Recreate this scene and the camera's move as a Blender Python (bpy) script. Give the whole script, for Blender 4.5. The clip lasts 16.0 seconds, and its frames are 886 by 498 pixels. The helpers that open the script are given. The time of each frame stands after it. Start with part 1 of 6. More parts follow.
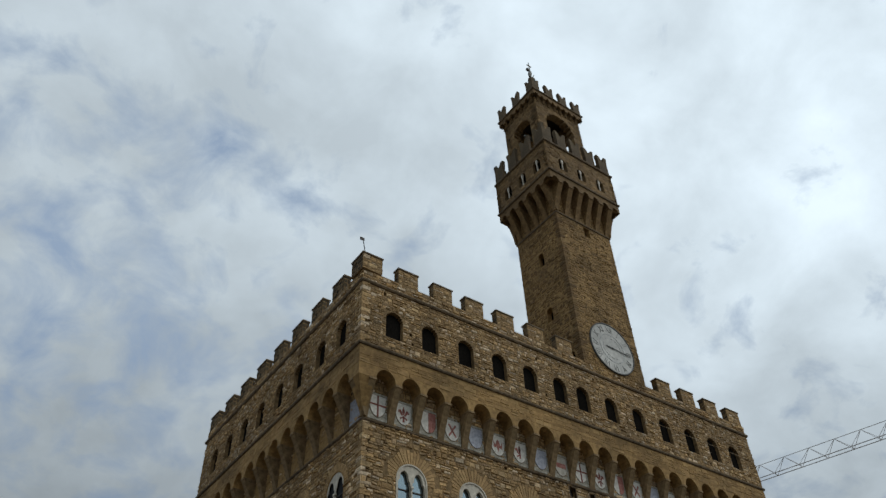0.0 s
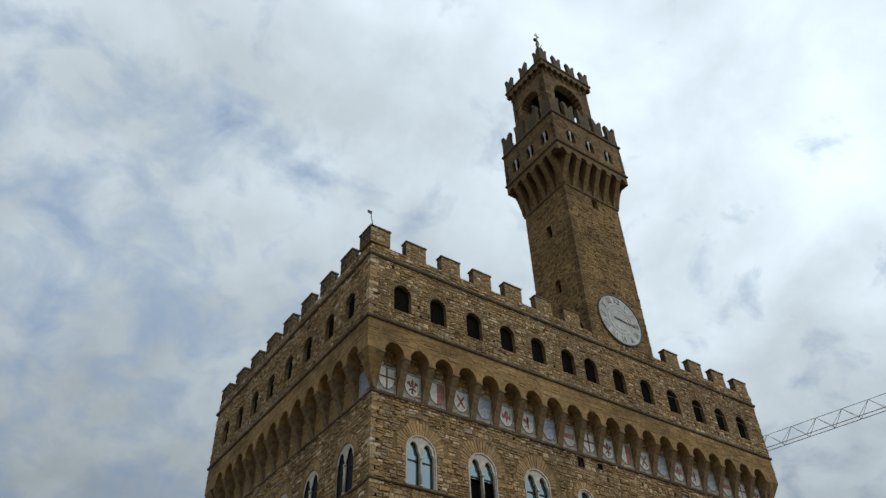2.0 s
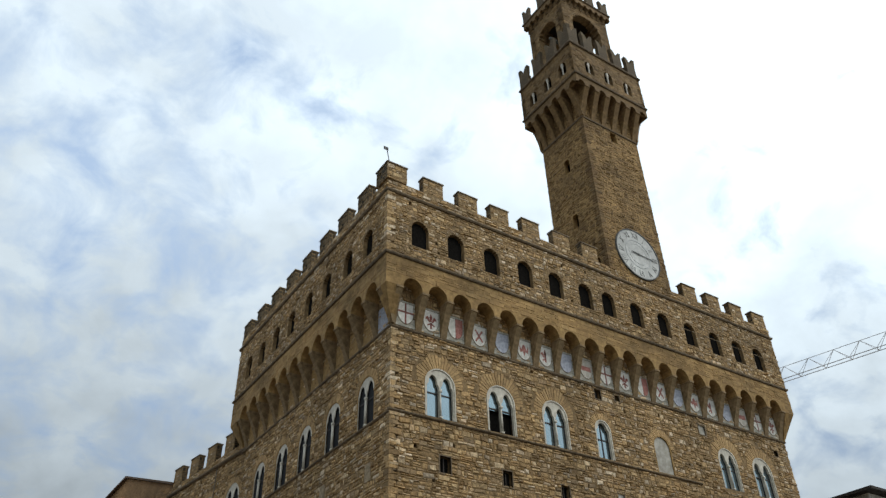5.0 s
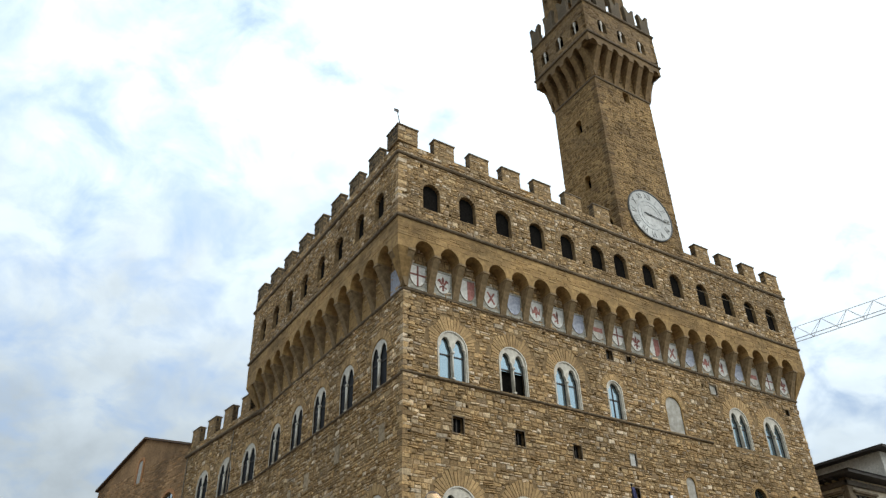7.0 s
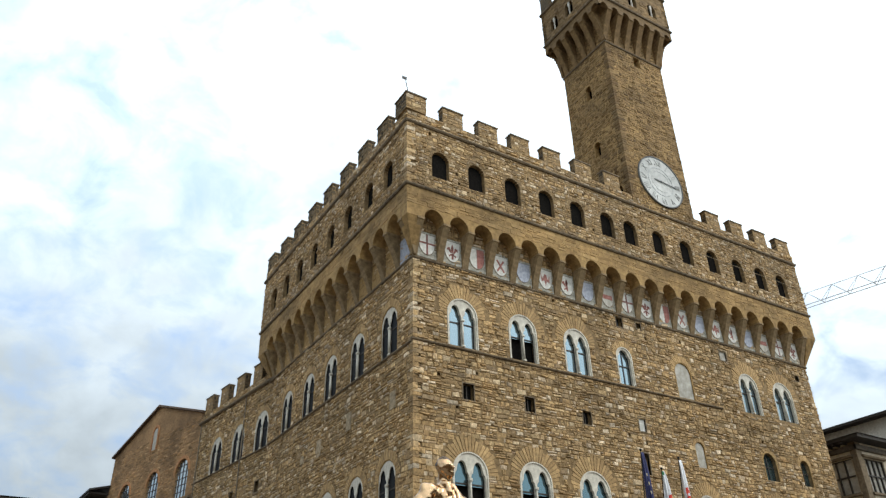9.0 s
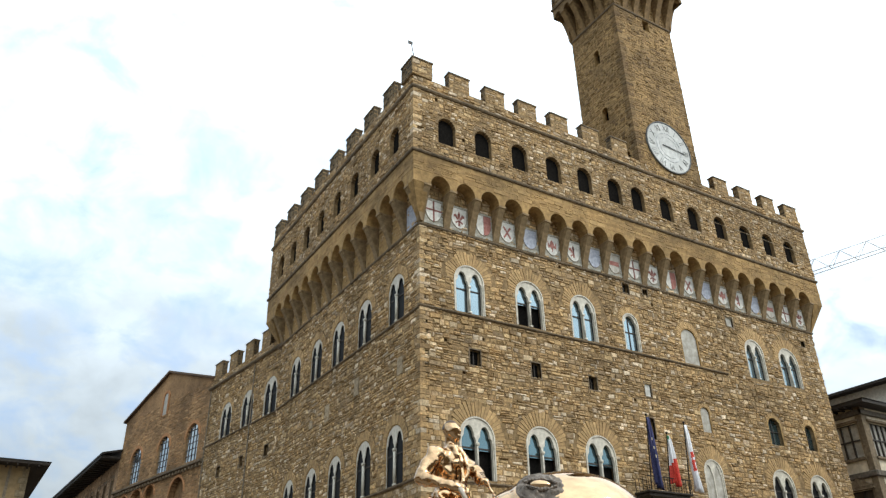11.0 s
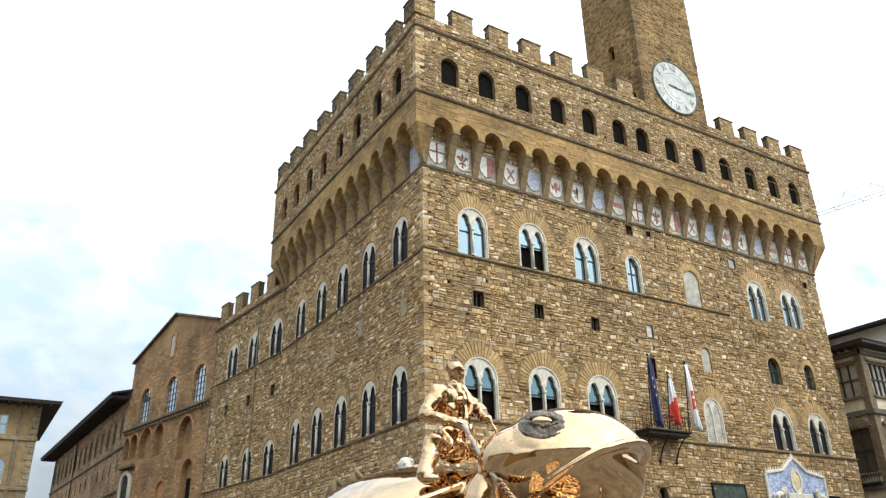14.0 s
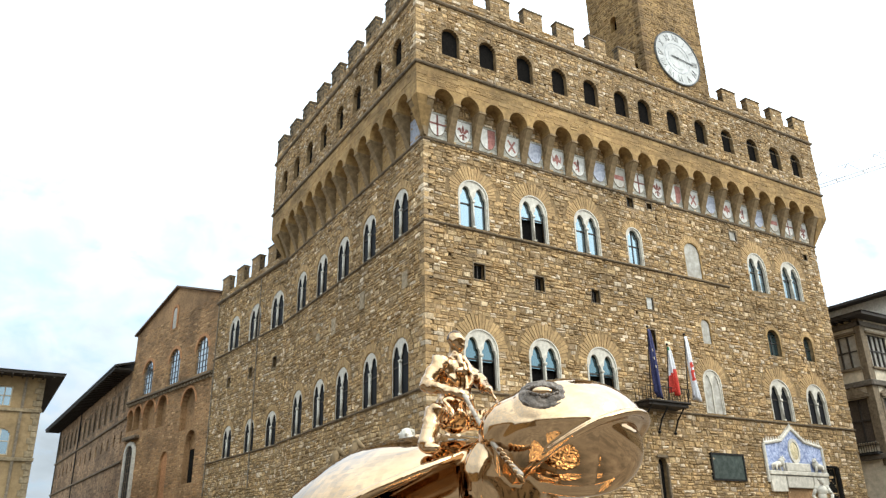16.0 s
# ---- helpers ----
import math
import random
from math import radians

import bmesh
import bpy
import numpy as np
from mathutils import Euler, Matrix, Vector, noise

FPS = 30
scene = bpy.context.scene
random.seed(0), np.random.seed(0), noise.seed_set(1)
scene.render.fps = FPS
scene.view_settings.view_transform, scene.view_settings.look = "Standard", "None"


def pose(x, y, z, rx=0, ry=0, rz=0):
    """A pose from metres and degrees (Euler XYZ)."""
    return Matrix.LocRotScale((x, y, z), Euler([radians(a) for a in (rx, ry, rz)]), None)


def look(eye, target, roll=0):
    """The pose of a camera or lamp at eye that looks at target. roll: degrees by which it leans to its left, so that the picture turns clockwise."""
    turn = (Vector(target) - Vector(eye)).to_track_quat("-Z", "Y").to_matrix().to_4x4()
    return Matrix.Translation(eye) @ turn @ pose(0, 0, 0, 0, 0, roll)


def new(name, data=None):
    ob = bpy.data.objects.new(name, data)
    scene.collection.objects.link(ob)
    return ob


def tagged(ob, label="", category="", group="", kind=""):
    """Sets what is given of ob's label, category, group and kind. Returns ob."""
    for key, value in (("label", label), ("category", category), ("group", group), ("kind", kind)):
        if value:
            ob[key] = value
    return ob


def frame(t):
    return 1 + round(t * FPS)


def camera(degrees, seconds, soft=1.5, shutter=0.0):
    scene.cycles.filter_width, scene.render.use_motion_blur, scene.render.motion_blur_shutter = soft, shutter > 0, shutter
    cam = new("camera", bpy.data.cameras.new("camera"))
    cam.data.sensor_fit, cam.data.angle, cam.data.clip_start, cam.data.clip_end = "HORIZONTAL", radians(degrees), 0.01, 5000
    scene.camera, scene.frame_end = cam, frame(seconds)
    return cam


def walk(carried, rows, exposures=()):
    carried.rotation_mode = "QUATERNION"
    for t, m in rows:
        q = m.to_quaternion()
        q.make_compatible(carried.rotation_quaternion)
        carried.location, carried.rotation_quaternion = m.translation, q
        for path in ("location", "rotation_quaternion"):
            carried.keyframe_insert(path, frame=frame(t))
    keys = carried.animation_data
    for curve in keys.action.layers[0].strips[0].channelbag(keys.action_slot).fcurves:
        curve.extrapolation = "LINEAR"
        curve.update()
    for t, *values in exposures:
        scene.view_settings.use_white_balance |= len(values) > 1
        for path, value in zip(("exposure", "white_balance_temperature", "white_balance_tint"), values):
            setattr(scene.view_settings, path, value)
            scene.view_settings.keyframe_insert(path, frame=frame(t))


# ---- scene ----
# Camera: a tilt down from the tower to the bronze turtle, standing on the piazza.
cam = camera(59.9, 16.0, soft=1.35)
EYE = (-22.81, -39.90, 1.65)
TURNS = [
    (0.0, -37.110, 42.529, -2.602),
    (0.5, -36.937, 42.213, -2.539),
    (1.0, -36.709, 41.783, -2.492),
    (1.5, -36.477, 41.161, -2.423),
    (2.0, -36.227, 40.517, -2.347),
    (2.5, -35.958, 39.737, -2.284),
    (3.0, -35.670, 38.928, -2.172),
    (3.5, -35.347, 38.157, -2.032),
    (4.0, -35.021, 37.364, -1.939),
    (6.5, -33.488, 33.675, -1.569),
    (7.0, -33.230, 33.042, -1.539),
    (7.5, -32.992, 32.424, -1.522),
    (8.0, -32.781, 31.843, -1.533),
    (8.5, -32.566, 31.318, -1.524),
    (9.0, -32.341, 30.701, -1.450),
    (11.5, -31.595, 27.598, -1.204),
    (12.0, -31.498, 26.920, -1.155),
    (12.5, -31.425, 26.195, -1.140),
    (13.0, -31.382, 25.408, -1.173),
    (13.5, -31.350, 24.675, -1.211),
    (14.0, -31.326, 23.961, -1.209),
    (14.5, -31.307, 23.269, -1.194),
    (15.0, -31.277, 22.697, -1.196),
    (15.5, -31.241, 22.243, -1.209),
    (16.0, -31.218, 21.931, -1.244)]
walk(cam, [(t, pose(EYE[0], EYE[1], EYE[2] + 0.04 * min(1.0, (16 - t) / 7), 90 + pitch, 0, yaw) @ pose(0, 0, 0, 0, 0, roll)) for t, yaw, pitch, roll in TURNS],
     exposures=[(0.0, -2.34), (2.0, -2.2), (4.0, -1.9), (6.5, -1.3), (9.0, -1.03), (12.0, -0.74), (16.0, -0.38)])

# World: bright broken cloud, lighter towards the veiled sun.
SUN_DIR = Vector((0.50, -0.62, 0.80)).normalized()
world = bpy.data.worlds.new("sky")
scene.world = world
world.use_nodes = True


def nodes_of(tree):
    tree.nodes.clear()

    def add(kind, ins=None, **props):
        n = tree.nodes.new(kind)
        for k, val in props.items():
            setattr(n, k, val)
        for k, val in (ins or {}).items():
            if isinstance(val, bpy.types.NodeSocket):
                tree.links.new(val, n.inputs[k])
            else:
                n.inputs[k].default_value = val
        return n
    return add


def build_world():
    add = nodes_of(world.node_tree)
    sky = add("ShaderNodeTexSky", sky_type="NISHITA", sun_disc=False, sun_elevation=math.asin(SUN_DIR.z),
              sun_rotation=math.atan2(SUN_DIR.x, SUN_DIR.y))
    co = add("ShaderNodeTexCoord").outputs["Generated"]
    sep = add("ShaderNodeSeparateXYZ", {0: co})
    high = add("ShaderNodeMath", {0: sep.outputs[2], 1: 0.55}, operation="ADD")
    high = add("ShaderNodeMath", {0: high.outputs[0], 1: 0.35}, operation="MAXIMUM")
    px = add("ShaderNodeMath", {0: sep.outputs[0], 1: high.outputs[0]}, operation="DIVIDE")
    py = add("ShaderNodeMath", {0: sep.outputs[1], 1: high.outputs[0]}, operation="DIVIDE")
    flat = add("ShaderNodeCombineXYZ", {0: px.outputs[0], 1: py.outputs[0], 2: 5.3})
    big = add("ShaderNodeTexNoise", {"Vector": flat.outputs[0], "Scale": 13.0, "Detail": 12.0, "Roughness": 0.56, "Distortion": 0.35})
    wide = add("ShaderNodeTexNoise", {"Vector": flat.outputs[0], "Scale": 1.7, "Detail": 3.0, "Roughness": 0.5})
    both = add("ShaderNodeMath", {0: wide.outputs[0], 1: 0.25, 2: 0.0}, operation="MULTIPLY_ADD")
    both = add("ShaderNodeMath", {0: big.outputs[0], 1: both.outputs[0]}, operation="ADD")
    dot = add("ShaderNodeVectorMath", {0: co, 1: SUN_DIR}, operation="DOT_PRODUCT")
    thick = add("ShaderNodeMapRange", {"Value": dot.outputs["Value"], "From Min": 0.05, "From Max": 0.8, "To Min": 0.0, "To Max": 0.24})
    both = add("ShaderNodeMath", {0: both.outputs[0], 1: thick.outputs[0]}, operation="ADD")
    cover = add("ShaderNodeMapRange", {"Value": both.outputs[0], "From Min": 0.45, "From Max": 0.70})
    fine = add("ShaderNodeTexNoise", {"Vector": flat.outputs[0], "Scale": 8.0, "Detail": 10.0, "Roughness": 0.55, "Distortion": 0.2})
    shade = add("ShaderNodeMapRange", {"Value": fine.outputs[0], "From Min": 0.3, "From Max": 0.7, "To Min": 0.88, "To Max": 1.22})
    glow = add("ShaderNodeMapRange", {"Value": dot.outputs["Value"], "From Min": 0.0, "From Max": 1.0, "To Min": 0.92, "To Max": 2.0})
    lit = add("ShaderNodeMath", {0: shade.outputs[0], 1: glow.outputs[0]}, operation="MULTIPLY")
    zenith = add("ShaderNodeMapRange", {"Value": sep.outputs[2], "From Min": 0.1, "From Max": 0.60, "To Min": 0.50, "To Max": 1.42})
    cloud = add("ShaderNodeVectorMath", {0: (1.36, 1.57, 1.72), "Scale": lit.outputs[0]}, operation="SCALE")
    blue = add("ShaderNodeVectorMath", {0: sky.outputs[0], "Scale": 0.10}, operation="SCALE")
    veil = add("ShaderNodeVectorMath", {0: blue.outputs[0], 1: (0.80, 1.03, 1.34)}, operation="ADD")
    mix = add("ShaderNodeMixRGB", {0: cover.outputs[0], 1: veil.outputs[0], 2: cloud.outputs[0]})
    dome = add("ShaderNodeVectorMath", {0: mix.outputs[0], "Scale": zenith.outputs[0]}, operation="SCALE")
    bg = add("ShaderNodeBackground", {0: dome.outputs[0], 1: 1.14})
    add("ShaderNodeOutputWorld", {0: bg.outputs[0]})


build_world()
sun = new("sun", bpy.data.lights.new("sun", "SUN"))
sun.data.energy, sun.data.angle, sun.data.color = 2.35, radians(18), (1.0, 0.92, 0.80)
sun.matrix_world = look(SUN_DIR * 300, (0, 0, 0))


# Materials
def material(name, colors, grain=6.0, rough=0.85, bump=0.3, bump_dist=0.03, metal=0.0, vary="none", spread=0.25, stain=0.5, spec=0.3, tone=(0.72, 1.27)):
    """Two-scale procedural surface. vary: each loose piece ("island") or each object ("object") takes its own tone."""
    m = bpy.data.materials.new(name)
    m.use_nodes = True
    add = nodes_of(m.node_tree)
    co = add("ShaderNodeTexCoord").outputs["Object"]
    if vary == "object":
        co = add("ShaderNodeNewGeometry").outputs["Position"]
    small = add("ShaderNodeTexNoise", {"Vector": co, "Scale": grain, "Detail": 6.0, "Roughness": 0.65})
    large = add("ShaderNodeTexNoise", {"Vector": co, "Scale": 0.22, "Detail": 5.0, "Roughness": 0.6})
    if vary == "island":
        rnd = add("ShaderNodeNewGeometry").outputs["Random Per Island"]
    elif vary == "object":
        rnd = add("ShaderNodeObjectInfo").outputs["Random"]
    else:
        rnd = small.outputs[0]
    ramp = add("ShaderNodeValToRGB", {0: rnd})
    ramp.color_ramp.interpolation = "CONSTANT" if vary != "none" else "LINEAR"
    els = ramp.color_ramp.elements
    lo, hi = (0.0, 1.0) if vary != "none" else (0.3, 0.7)
    for k, c in enumerate(colors):
        at = lo + (hi - lo) * k / max(1, len(colors) - (0 if vary != "none" else 1))
        e = els[k] if k < 2 else els.new(at)
        e.position, e.color = at, (*c, 1)
    k1 = add("ShaderNodeMapRange", {"Value": small.outputs[0], "From Min": 0.3, "From Max": 0.7, "To Min": 1 - spread, "To Max": 1 + spread})
    k2 = add("ShaderNodeMapRange", {"Value": large.outputs[0], "From Min": 0.35, "From Max": 0.65, "To Min": 1 - 0.5 * stain, "To Max": 1 + 0.3 * stain})
    k3 = add("ShaderNodeMath", {0: k1.outputs[0], 1: k2.outputs[0]}, operation="MULTIPLY")
    if vary != "none":
        own = add("ShaderNodeTexWhiteNoise", {"W": rnd}, noise_dimensions="1D")
        k4 = add("ShaderNodeMapRange", {"Value": own.outputs["Value"], "To Min": tone[0], "To Max": tone[1]})
        k3 = add("ShaderNodeMath", {0: k3.outputs[0], 1: k4.outputs[0]}, operation="MULTIPLY")
    col = add("ShaderNodeVectorMath", {0: ramp.outputs[0], "Scale": k3.outputs[0]}, operation="SCALE")
    bsdf = add("ShaderNodeBsdfPrincipled", {"Base Color": col.outputs[0], "Roughness": rough, "Metallic": metal, "Specular IOR Level": spec})
    if bump:
        b = add("ShaderNodeBump", {"Height": small.outputs[0], "Strength": bump, "Distance": bump_dist})
        m.node_tree.links.new(b.outputs[0], bsdf.inputs["Normal"])
    add("ShaderNodeOutputMaterial", {0: bsdf.outputs[0]})
    return m


TANS = [(0.277, 0.173, 0.078), (0.362, 0.227, 0.099), (0.409, 0.265, 0.119), (0.305, 0.191, 0.085), (0.445, 0.302, 0.146), (0.376, 0.238, 0.105), (0.327, 0.203, 0.087), (0.537, 0.393, 0.231), (0.347, 0.221, 0.099), (0.398, 0.255, 0.114), (0.493, 0.365, 0.232), (0.345, 0.229, 0.114), (0.448, 0.307, 0.154), (0.281, 0.188, 0.099), (0.402, 0.275, 0.147), (0.561, 0.438, 0.295), (0.372, 0.240, 0.109)]
M_STONE = material("sandstone_blocks", TANS, grain=5.0, bump=0.7, bump_dist=0.06, vary="island", spread=0.48)
M_STONE_ONE = material("sandstone_block", TANS, grain=5.0, bump=0.7, bump_dist=0.06, vary="object", spread=0.48)
M_MORTAR = material("mortar", [(0.154, 0.097, 0.043), (0.278, 0.179, 0.081)], grain=3.0, bump=0.5, bump_dist=0.05)
M_ARCH = material("arch_stones", [TANS[1], TANS[2], TANS[5], TANS[9]], grain=4.0, bump=0.5, bump_dist=0.04, vary="island", spread=0.3, tone=(0.86, 1.14))
M_ASHLAR = material("smooth_sandstone", [(0.275, 0.162, 0.058), (0.385, 0.240, 0.092)], grain=2.6, bump=0.4, bump_dist=0.03, stain=0.7)
M_TRIM = material("grey_sandstone_trim", [(0.122, 0.088, 0.053), (0.194, 0.139, 0.083)], grain=4.0, bump=0.4)
M_CORBEL = material("weathered_corbel_stone", [(0.184, 0.123, 0.059), (0.277, 0.187, 0.095)], grain=3.0, bump=0.4, stain=0.8)
M_TOWER = material("tower_sandstone", [(0.153, 0.089, 0.033), (0.191, 0.114, 0.043), (0.212, 0.128, 0.050), (0.175, 0.101, 0.038), (0.242, 0.151, 0.062)], grain=4.0, bump=0.6, bump_dist=0.05, vary="island")
M_TOWER_ONE = material("tower_sandstone_block", [(0.153, 0.089, 0.033), (0.191, 0.114, 0.043), (0.212, 0.128, 0.050), (0.175, 0.101, 0.038), (0.242, 0.151, 0.062)], grain=4.0, bump=0.6, bump_dist=0.05, vary="object")
M_SHUTTER = material("brown_shutter_wood", [(0.055, 0.042, 0.032), (0.085, 0.065, 0.05)], grain=9, rough=0.6, bump=0.2)
M_DARKTRIM = material("dark_grey_stone_trim", [(0.085, 0.068, 0.05), (0.13, 0.105, 0.078)], grain=4.0, bump=0.4)
M_TOWER_PLAIN = material("smooth_tower_stone", [(0.150, 0.090, 0.036), (0.215, 0.132, 0.055)], grain=3.0, bump=0.5, bump_dist=0.04, stain=0.8)
M_MARBLE = material("greyed_white_marble", [(0.472, 0.420, 0.333), (0.663, 0.603, 0.496)], grain=3.0, rough=0.6, bump=0.15, spread=0.12)
M_PLASTER = material("pale_plaster", [(0.360, 0.324, 0.261), (0.495, 0.459, 0.396)], grain=2.0, bump=0.15, spread=0.15)
M_BLOCKED = material("pale_blocking_stone", [(0.27, 0.20, 0.12), (0.38, 0.29, 0.18)], grain=4.0, bump=0.4)
# Darkened copy of the wall stone: shade on the merlons put into the colour.
M_MERLON_DARK = material("darkened_merlon_stone", [(0.060, 0.045, 0.027), (0.102, 0.075, 0.042), (0.144, 0.099, 0.051), (0.084, 0.060, 0.033), (0.120, 0.081, 0.039)], grain=4.0, bump=0.6, bump_dist=0.05, vary="island", stain=0.9)
M_PANEL = material("weathered_panel_plaster", [(0.27, 0.25, 0.20), (0.40, 0.37, 0.30)], grain=4.0, bump=0.2, spread=0.3)
M_DARKPAINT = material("dark_red_brown_paint", [(0.17, 0.06, 0.045), (0.26, 0.10, 0.08)], grain=5, bump=0.05)
# Near-black without specular: the darkness of unlit interiors put into the colour.
M_DARK = material("unlit_interior_black", [(0.010, 0.009, 0.008), (0.016, 0.014, 0.012)], bump=0, spec=0.0)
M_WOOD = material("dark_window_wood", [(0.03, 0.024, 0.02), (0.05, 0.04, 0.03)], grain=12, rough=0.6, bump=0.1)
M_BRICK = material("old_brick", [(0.230, 0.125, 0.054), (0.317, 0.178, 0.078), (0.276, 0.171, 0.082)], grain=4.0, bump=0.6, bump_dist=0.05, stain=0.9)
M_BRICKS = material("old_bricks", [(0.217, 0.121, 0.049), (0.364, 0.199, 0.084), (0.296, 0.172, 0.077), (0.409, 0.245, 0.114), (0.251, 0.142, 0.061), (0.341, 0.179, 0.069)], grain=4.0, bump=0.6, bump_dist=0.05, vary="island", stain=0.8)
M_WING = material("dark_brown_stone", [(0.169, 0.098, 0.048), (0.286, 0.168, 0.083), (0.221, 0.132, 0.067), (0.338, 0.210, 0.109)], grain=4.0, bump=0.5, bump_dist=0.05, vary="island", stain=0.8)
M_ORANGE = material("orange_brick", [(0.361, 0.157, 0.061), (0.446, 0.220, 0.093)], grain=5.0, bump=0.4)
M_OCHRE = material("ochre_plaster", [(0.255, 0.170, 0.080), (0.340, 0.237, 0.120)], grain=1.5, bump=0.1, spread=0.12)
M_WARM = material("warm_brown_plaster", [(0.30, 0.21, 0.12), (0.42, 0.30, 0.18)], grain=1.5, bump=0.1, spread=0.12)
M_QUOIN = material("ochre_quoin_stone", [(0.22, 0.165, 0.095), (0.32, 0.245, 0.145)], grain=3.0, bump=0.3)
M_GREYWALL = material("grey_plaster", [(0.488, 0.410, 0.293), (0.640, 0.541, 0.396)], grain=1.5, bump=0.1, spread=0.15)
M_ROOF = material("old_roof_tiles", [(0.10, 0.065, 0.042), (0.17, 0.105, 0.066)], grain=5.0, bump=0.5)
M_EAVE = material("dark_eaves_wood", [(0.022, 0.017, 0.013), (0.04, 0.03, 0.022)], grain=6.0, rough=0.75, bump=0.2)
M_IRON = material("black_iron", [(0.02, 0.019, 0.018), (0.035, 0.033, 0.03)], grain=14, rough=0.5, metal=0.6, bump=0.1)
M_RED = material("faded_red_paint", [(0.288, 0.102, 0.081), (0.384, 0.178, 0.144)], grain=5, bump=0.05)
M_BLUE = material("faded_blue_paint", [(0.30, 0.31, 0.36), (0.40, 0.41, 0.45)], grain=5, bump=0.05)
M_WHITEP = material("white_paint", [(0.528, 0.502, 0.440), (0.634, 0.607, 0.546)], grain=4, bump=0.05, spread=0.15)
M_GOLD = material("gilding", [(0.52, 0.42, 0.24), (0.68, 0.57, 0.36)], grain=8, rough=0.5, metal=0.2, bump=0.1)
M_AZURE = material("azure_mosaic", [(0.16, 0.21, 0.40), (0.46, 0.49, 0.58)], grain=5, bump=0.1, spread=0.3)
M_DIAL = material("clock_dial", [(0.476, 0.463, 0.424), (0.568, 0.554, 0.514)], grain=2.0, rough=0.6, bump=0.05, spread=0.08)
M_DIALRING = material("grey_dial_ring", [(0.38, 0.38, 0.36), (0.5, 0.5, 0.48)], grain=4.0, rough=0.6, bump=0.05)
M_NUMERAL = material("faded_black_paint", [(0.274, 0.267, 0.250), (0.466, 0.454, 0.419)], grain=6.0, bump=0)
M_CLOTHB = material("blue_flag_cloth", [(0.028, 0.030, 0.081), (0.048, 0.049, 0.118)], grain=8, rough=0.8, bump=0.1)
M_CLOTHG = material("green_flag_cloth", [(0.03, 0.14, 0.06), (0.05, 0.2, 0.09)], grain=8, rough=0.8, bump=0.1)
M_CLOTHW = material("white_flag_cloth", [(0.66, 0.64, 0.64), (0.76, 0.74, 0.74)], grain=8, rough=0.8, bump=0.1, spread=0.06)
M_CLOTHR = material("red_flag_cloth", [(0.58, 0.05, 0.035), (0.7, 0.08, 0.05)], grain=8, rough=0.8, bump=0.1)
M_PLAQUE = material("bronze_plaque", [(0.05, 0.065, 0.055), (0.085, 0.10, 0.085)], grain=3.0, rough=0.5, metal=0.4, bump=0.2)
M_STEEL = material("pale_painted_steel", [(0.50, 0.48, 0.47), (0.62, 0.60, 0.59)], grain=3.0, rough=0.5, bump=0.05)
M_BRONZE = material("polished_bronze", [(0.50, 0.325, 0.180), (0.57, 0.385, 0.225)], grain=1.6, rough=0.05, metal=1.0, bump=0.07, bump_dist=0.015, spread=0.05, stain=0.1)
M_BRONZE_CLOTH = material("cast_bronze_cloth", [(0.40, 0.25, 0.135), (0.54, 0.355, 0.20)], grain=6.0, rough=0.045, metal=1.0, bump=0.18, bump_dist=0.04, spread=0.15, stain=0.1)
M_BRONZE_HAIR = material("cast_bronze_hair", [(0.080, 0.052, 0.033), (0.150, 0.100, 0.065)], grain=30.0, rough=0.4, metal=0.9, bump=0.9, bump_dist=0.02, spread=0.2)
M_BRONZE_DULL = material("matt_bronze", [(0.12, 0.095, 0.075), (0.26, 0.21, 0.165)], grain=14, rough=0.6, metal=0.3, bump=0.8, bump_dist=0.02)
M_STRAP = material("worn_pale_strap", [(0.36, 0.29, 0.22), (0.50, 0.42, 0.33)], grain=9, rough=0.45, metal=0.2, bump=0.3, bump_dist=0.01)
M_HAND = material("dark_grey_pointer", [(0.10, 0.10, 0.095), (0.17, 0.17, 0.16)], grain=6, bump=0)
M_PATINA = material("dark_bronze_patina", [(0.10, 0.10, 0.085), (0.17, 0.16, 0.13)], grain=6, rough=0.5, metal=0.3)
M_PAVE = material("piazza_paving", [(0.124, 0.108, 0.087), (0.207, 0.179, 0.148)], grain=1.2, rough=0.8, bump=0.2)
M_COPPER = material("copper_pipe", [(0.14, 0.11, 0.075), (0.22, 0.17, 0.11)], grain=5, rough=0.6)


def glass(name, tint, rough, metal=0.85):
    m = bpy.data.materials.new(name)
    m.use_nodes = True
    add = nodes_of(m.node_tree)
    co = add("ShaderNodeTexCoord").outputs["Object"]
    n = add("ShaderNodeTexNoise", {"Vector": co, "Scale": 0.8, "Detail": 2.0})
    b = add("ShaderNodeBump", {"Height": n.outputs[0], "Strength": 0.04, "Distance": 0.05})
    s = add("ShaderNodeBsdfPrincipled", {"Base Color": (*tint, 1), "Roughness": rough, "Metallic": metal, "Specular IOR Level": 0.5 if metal else 0.12, "Normal": b.outputs[0]})
    add("ShaderNodeOutputMaterial", {0: s.outputs[0]})
    return m


M_GLASS = glass("sky_mirroring_glass", (0.25, 0.315, 0.34), 0.05)
M_GLASS_PALE = glass("pale_leaded_glass", (0.52, 0.56, 0.56), 0.12)
M_GLASS_TEAL = glass("teal_tinted_glass", (0.13, 0.20, 0.22), 0.05)
M_GLASS_DIM = glass("dim_old_glass", (0.014, 0.014, 0.015), 0.6, 0.0)


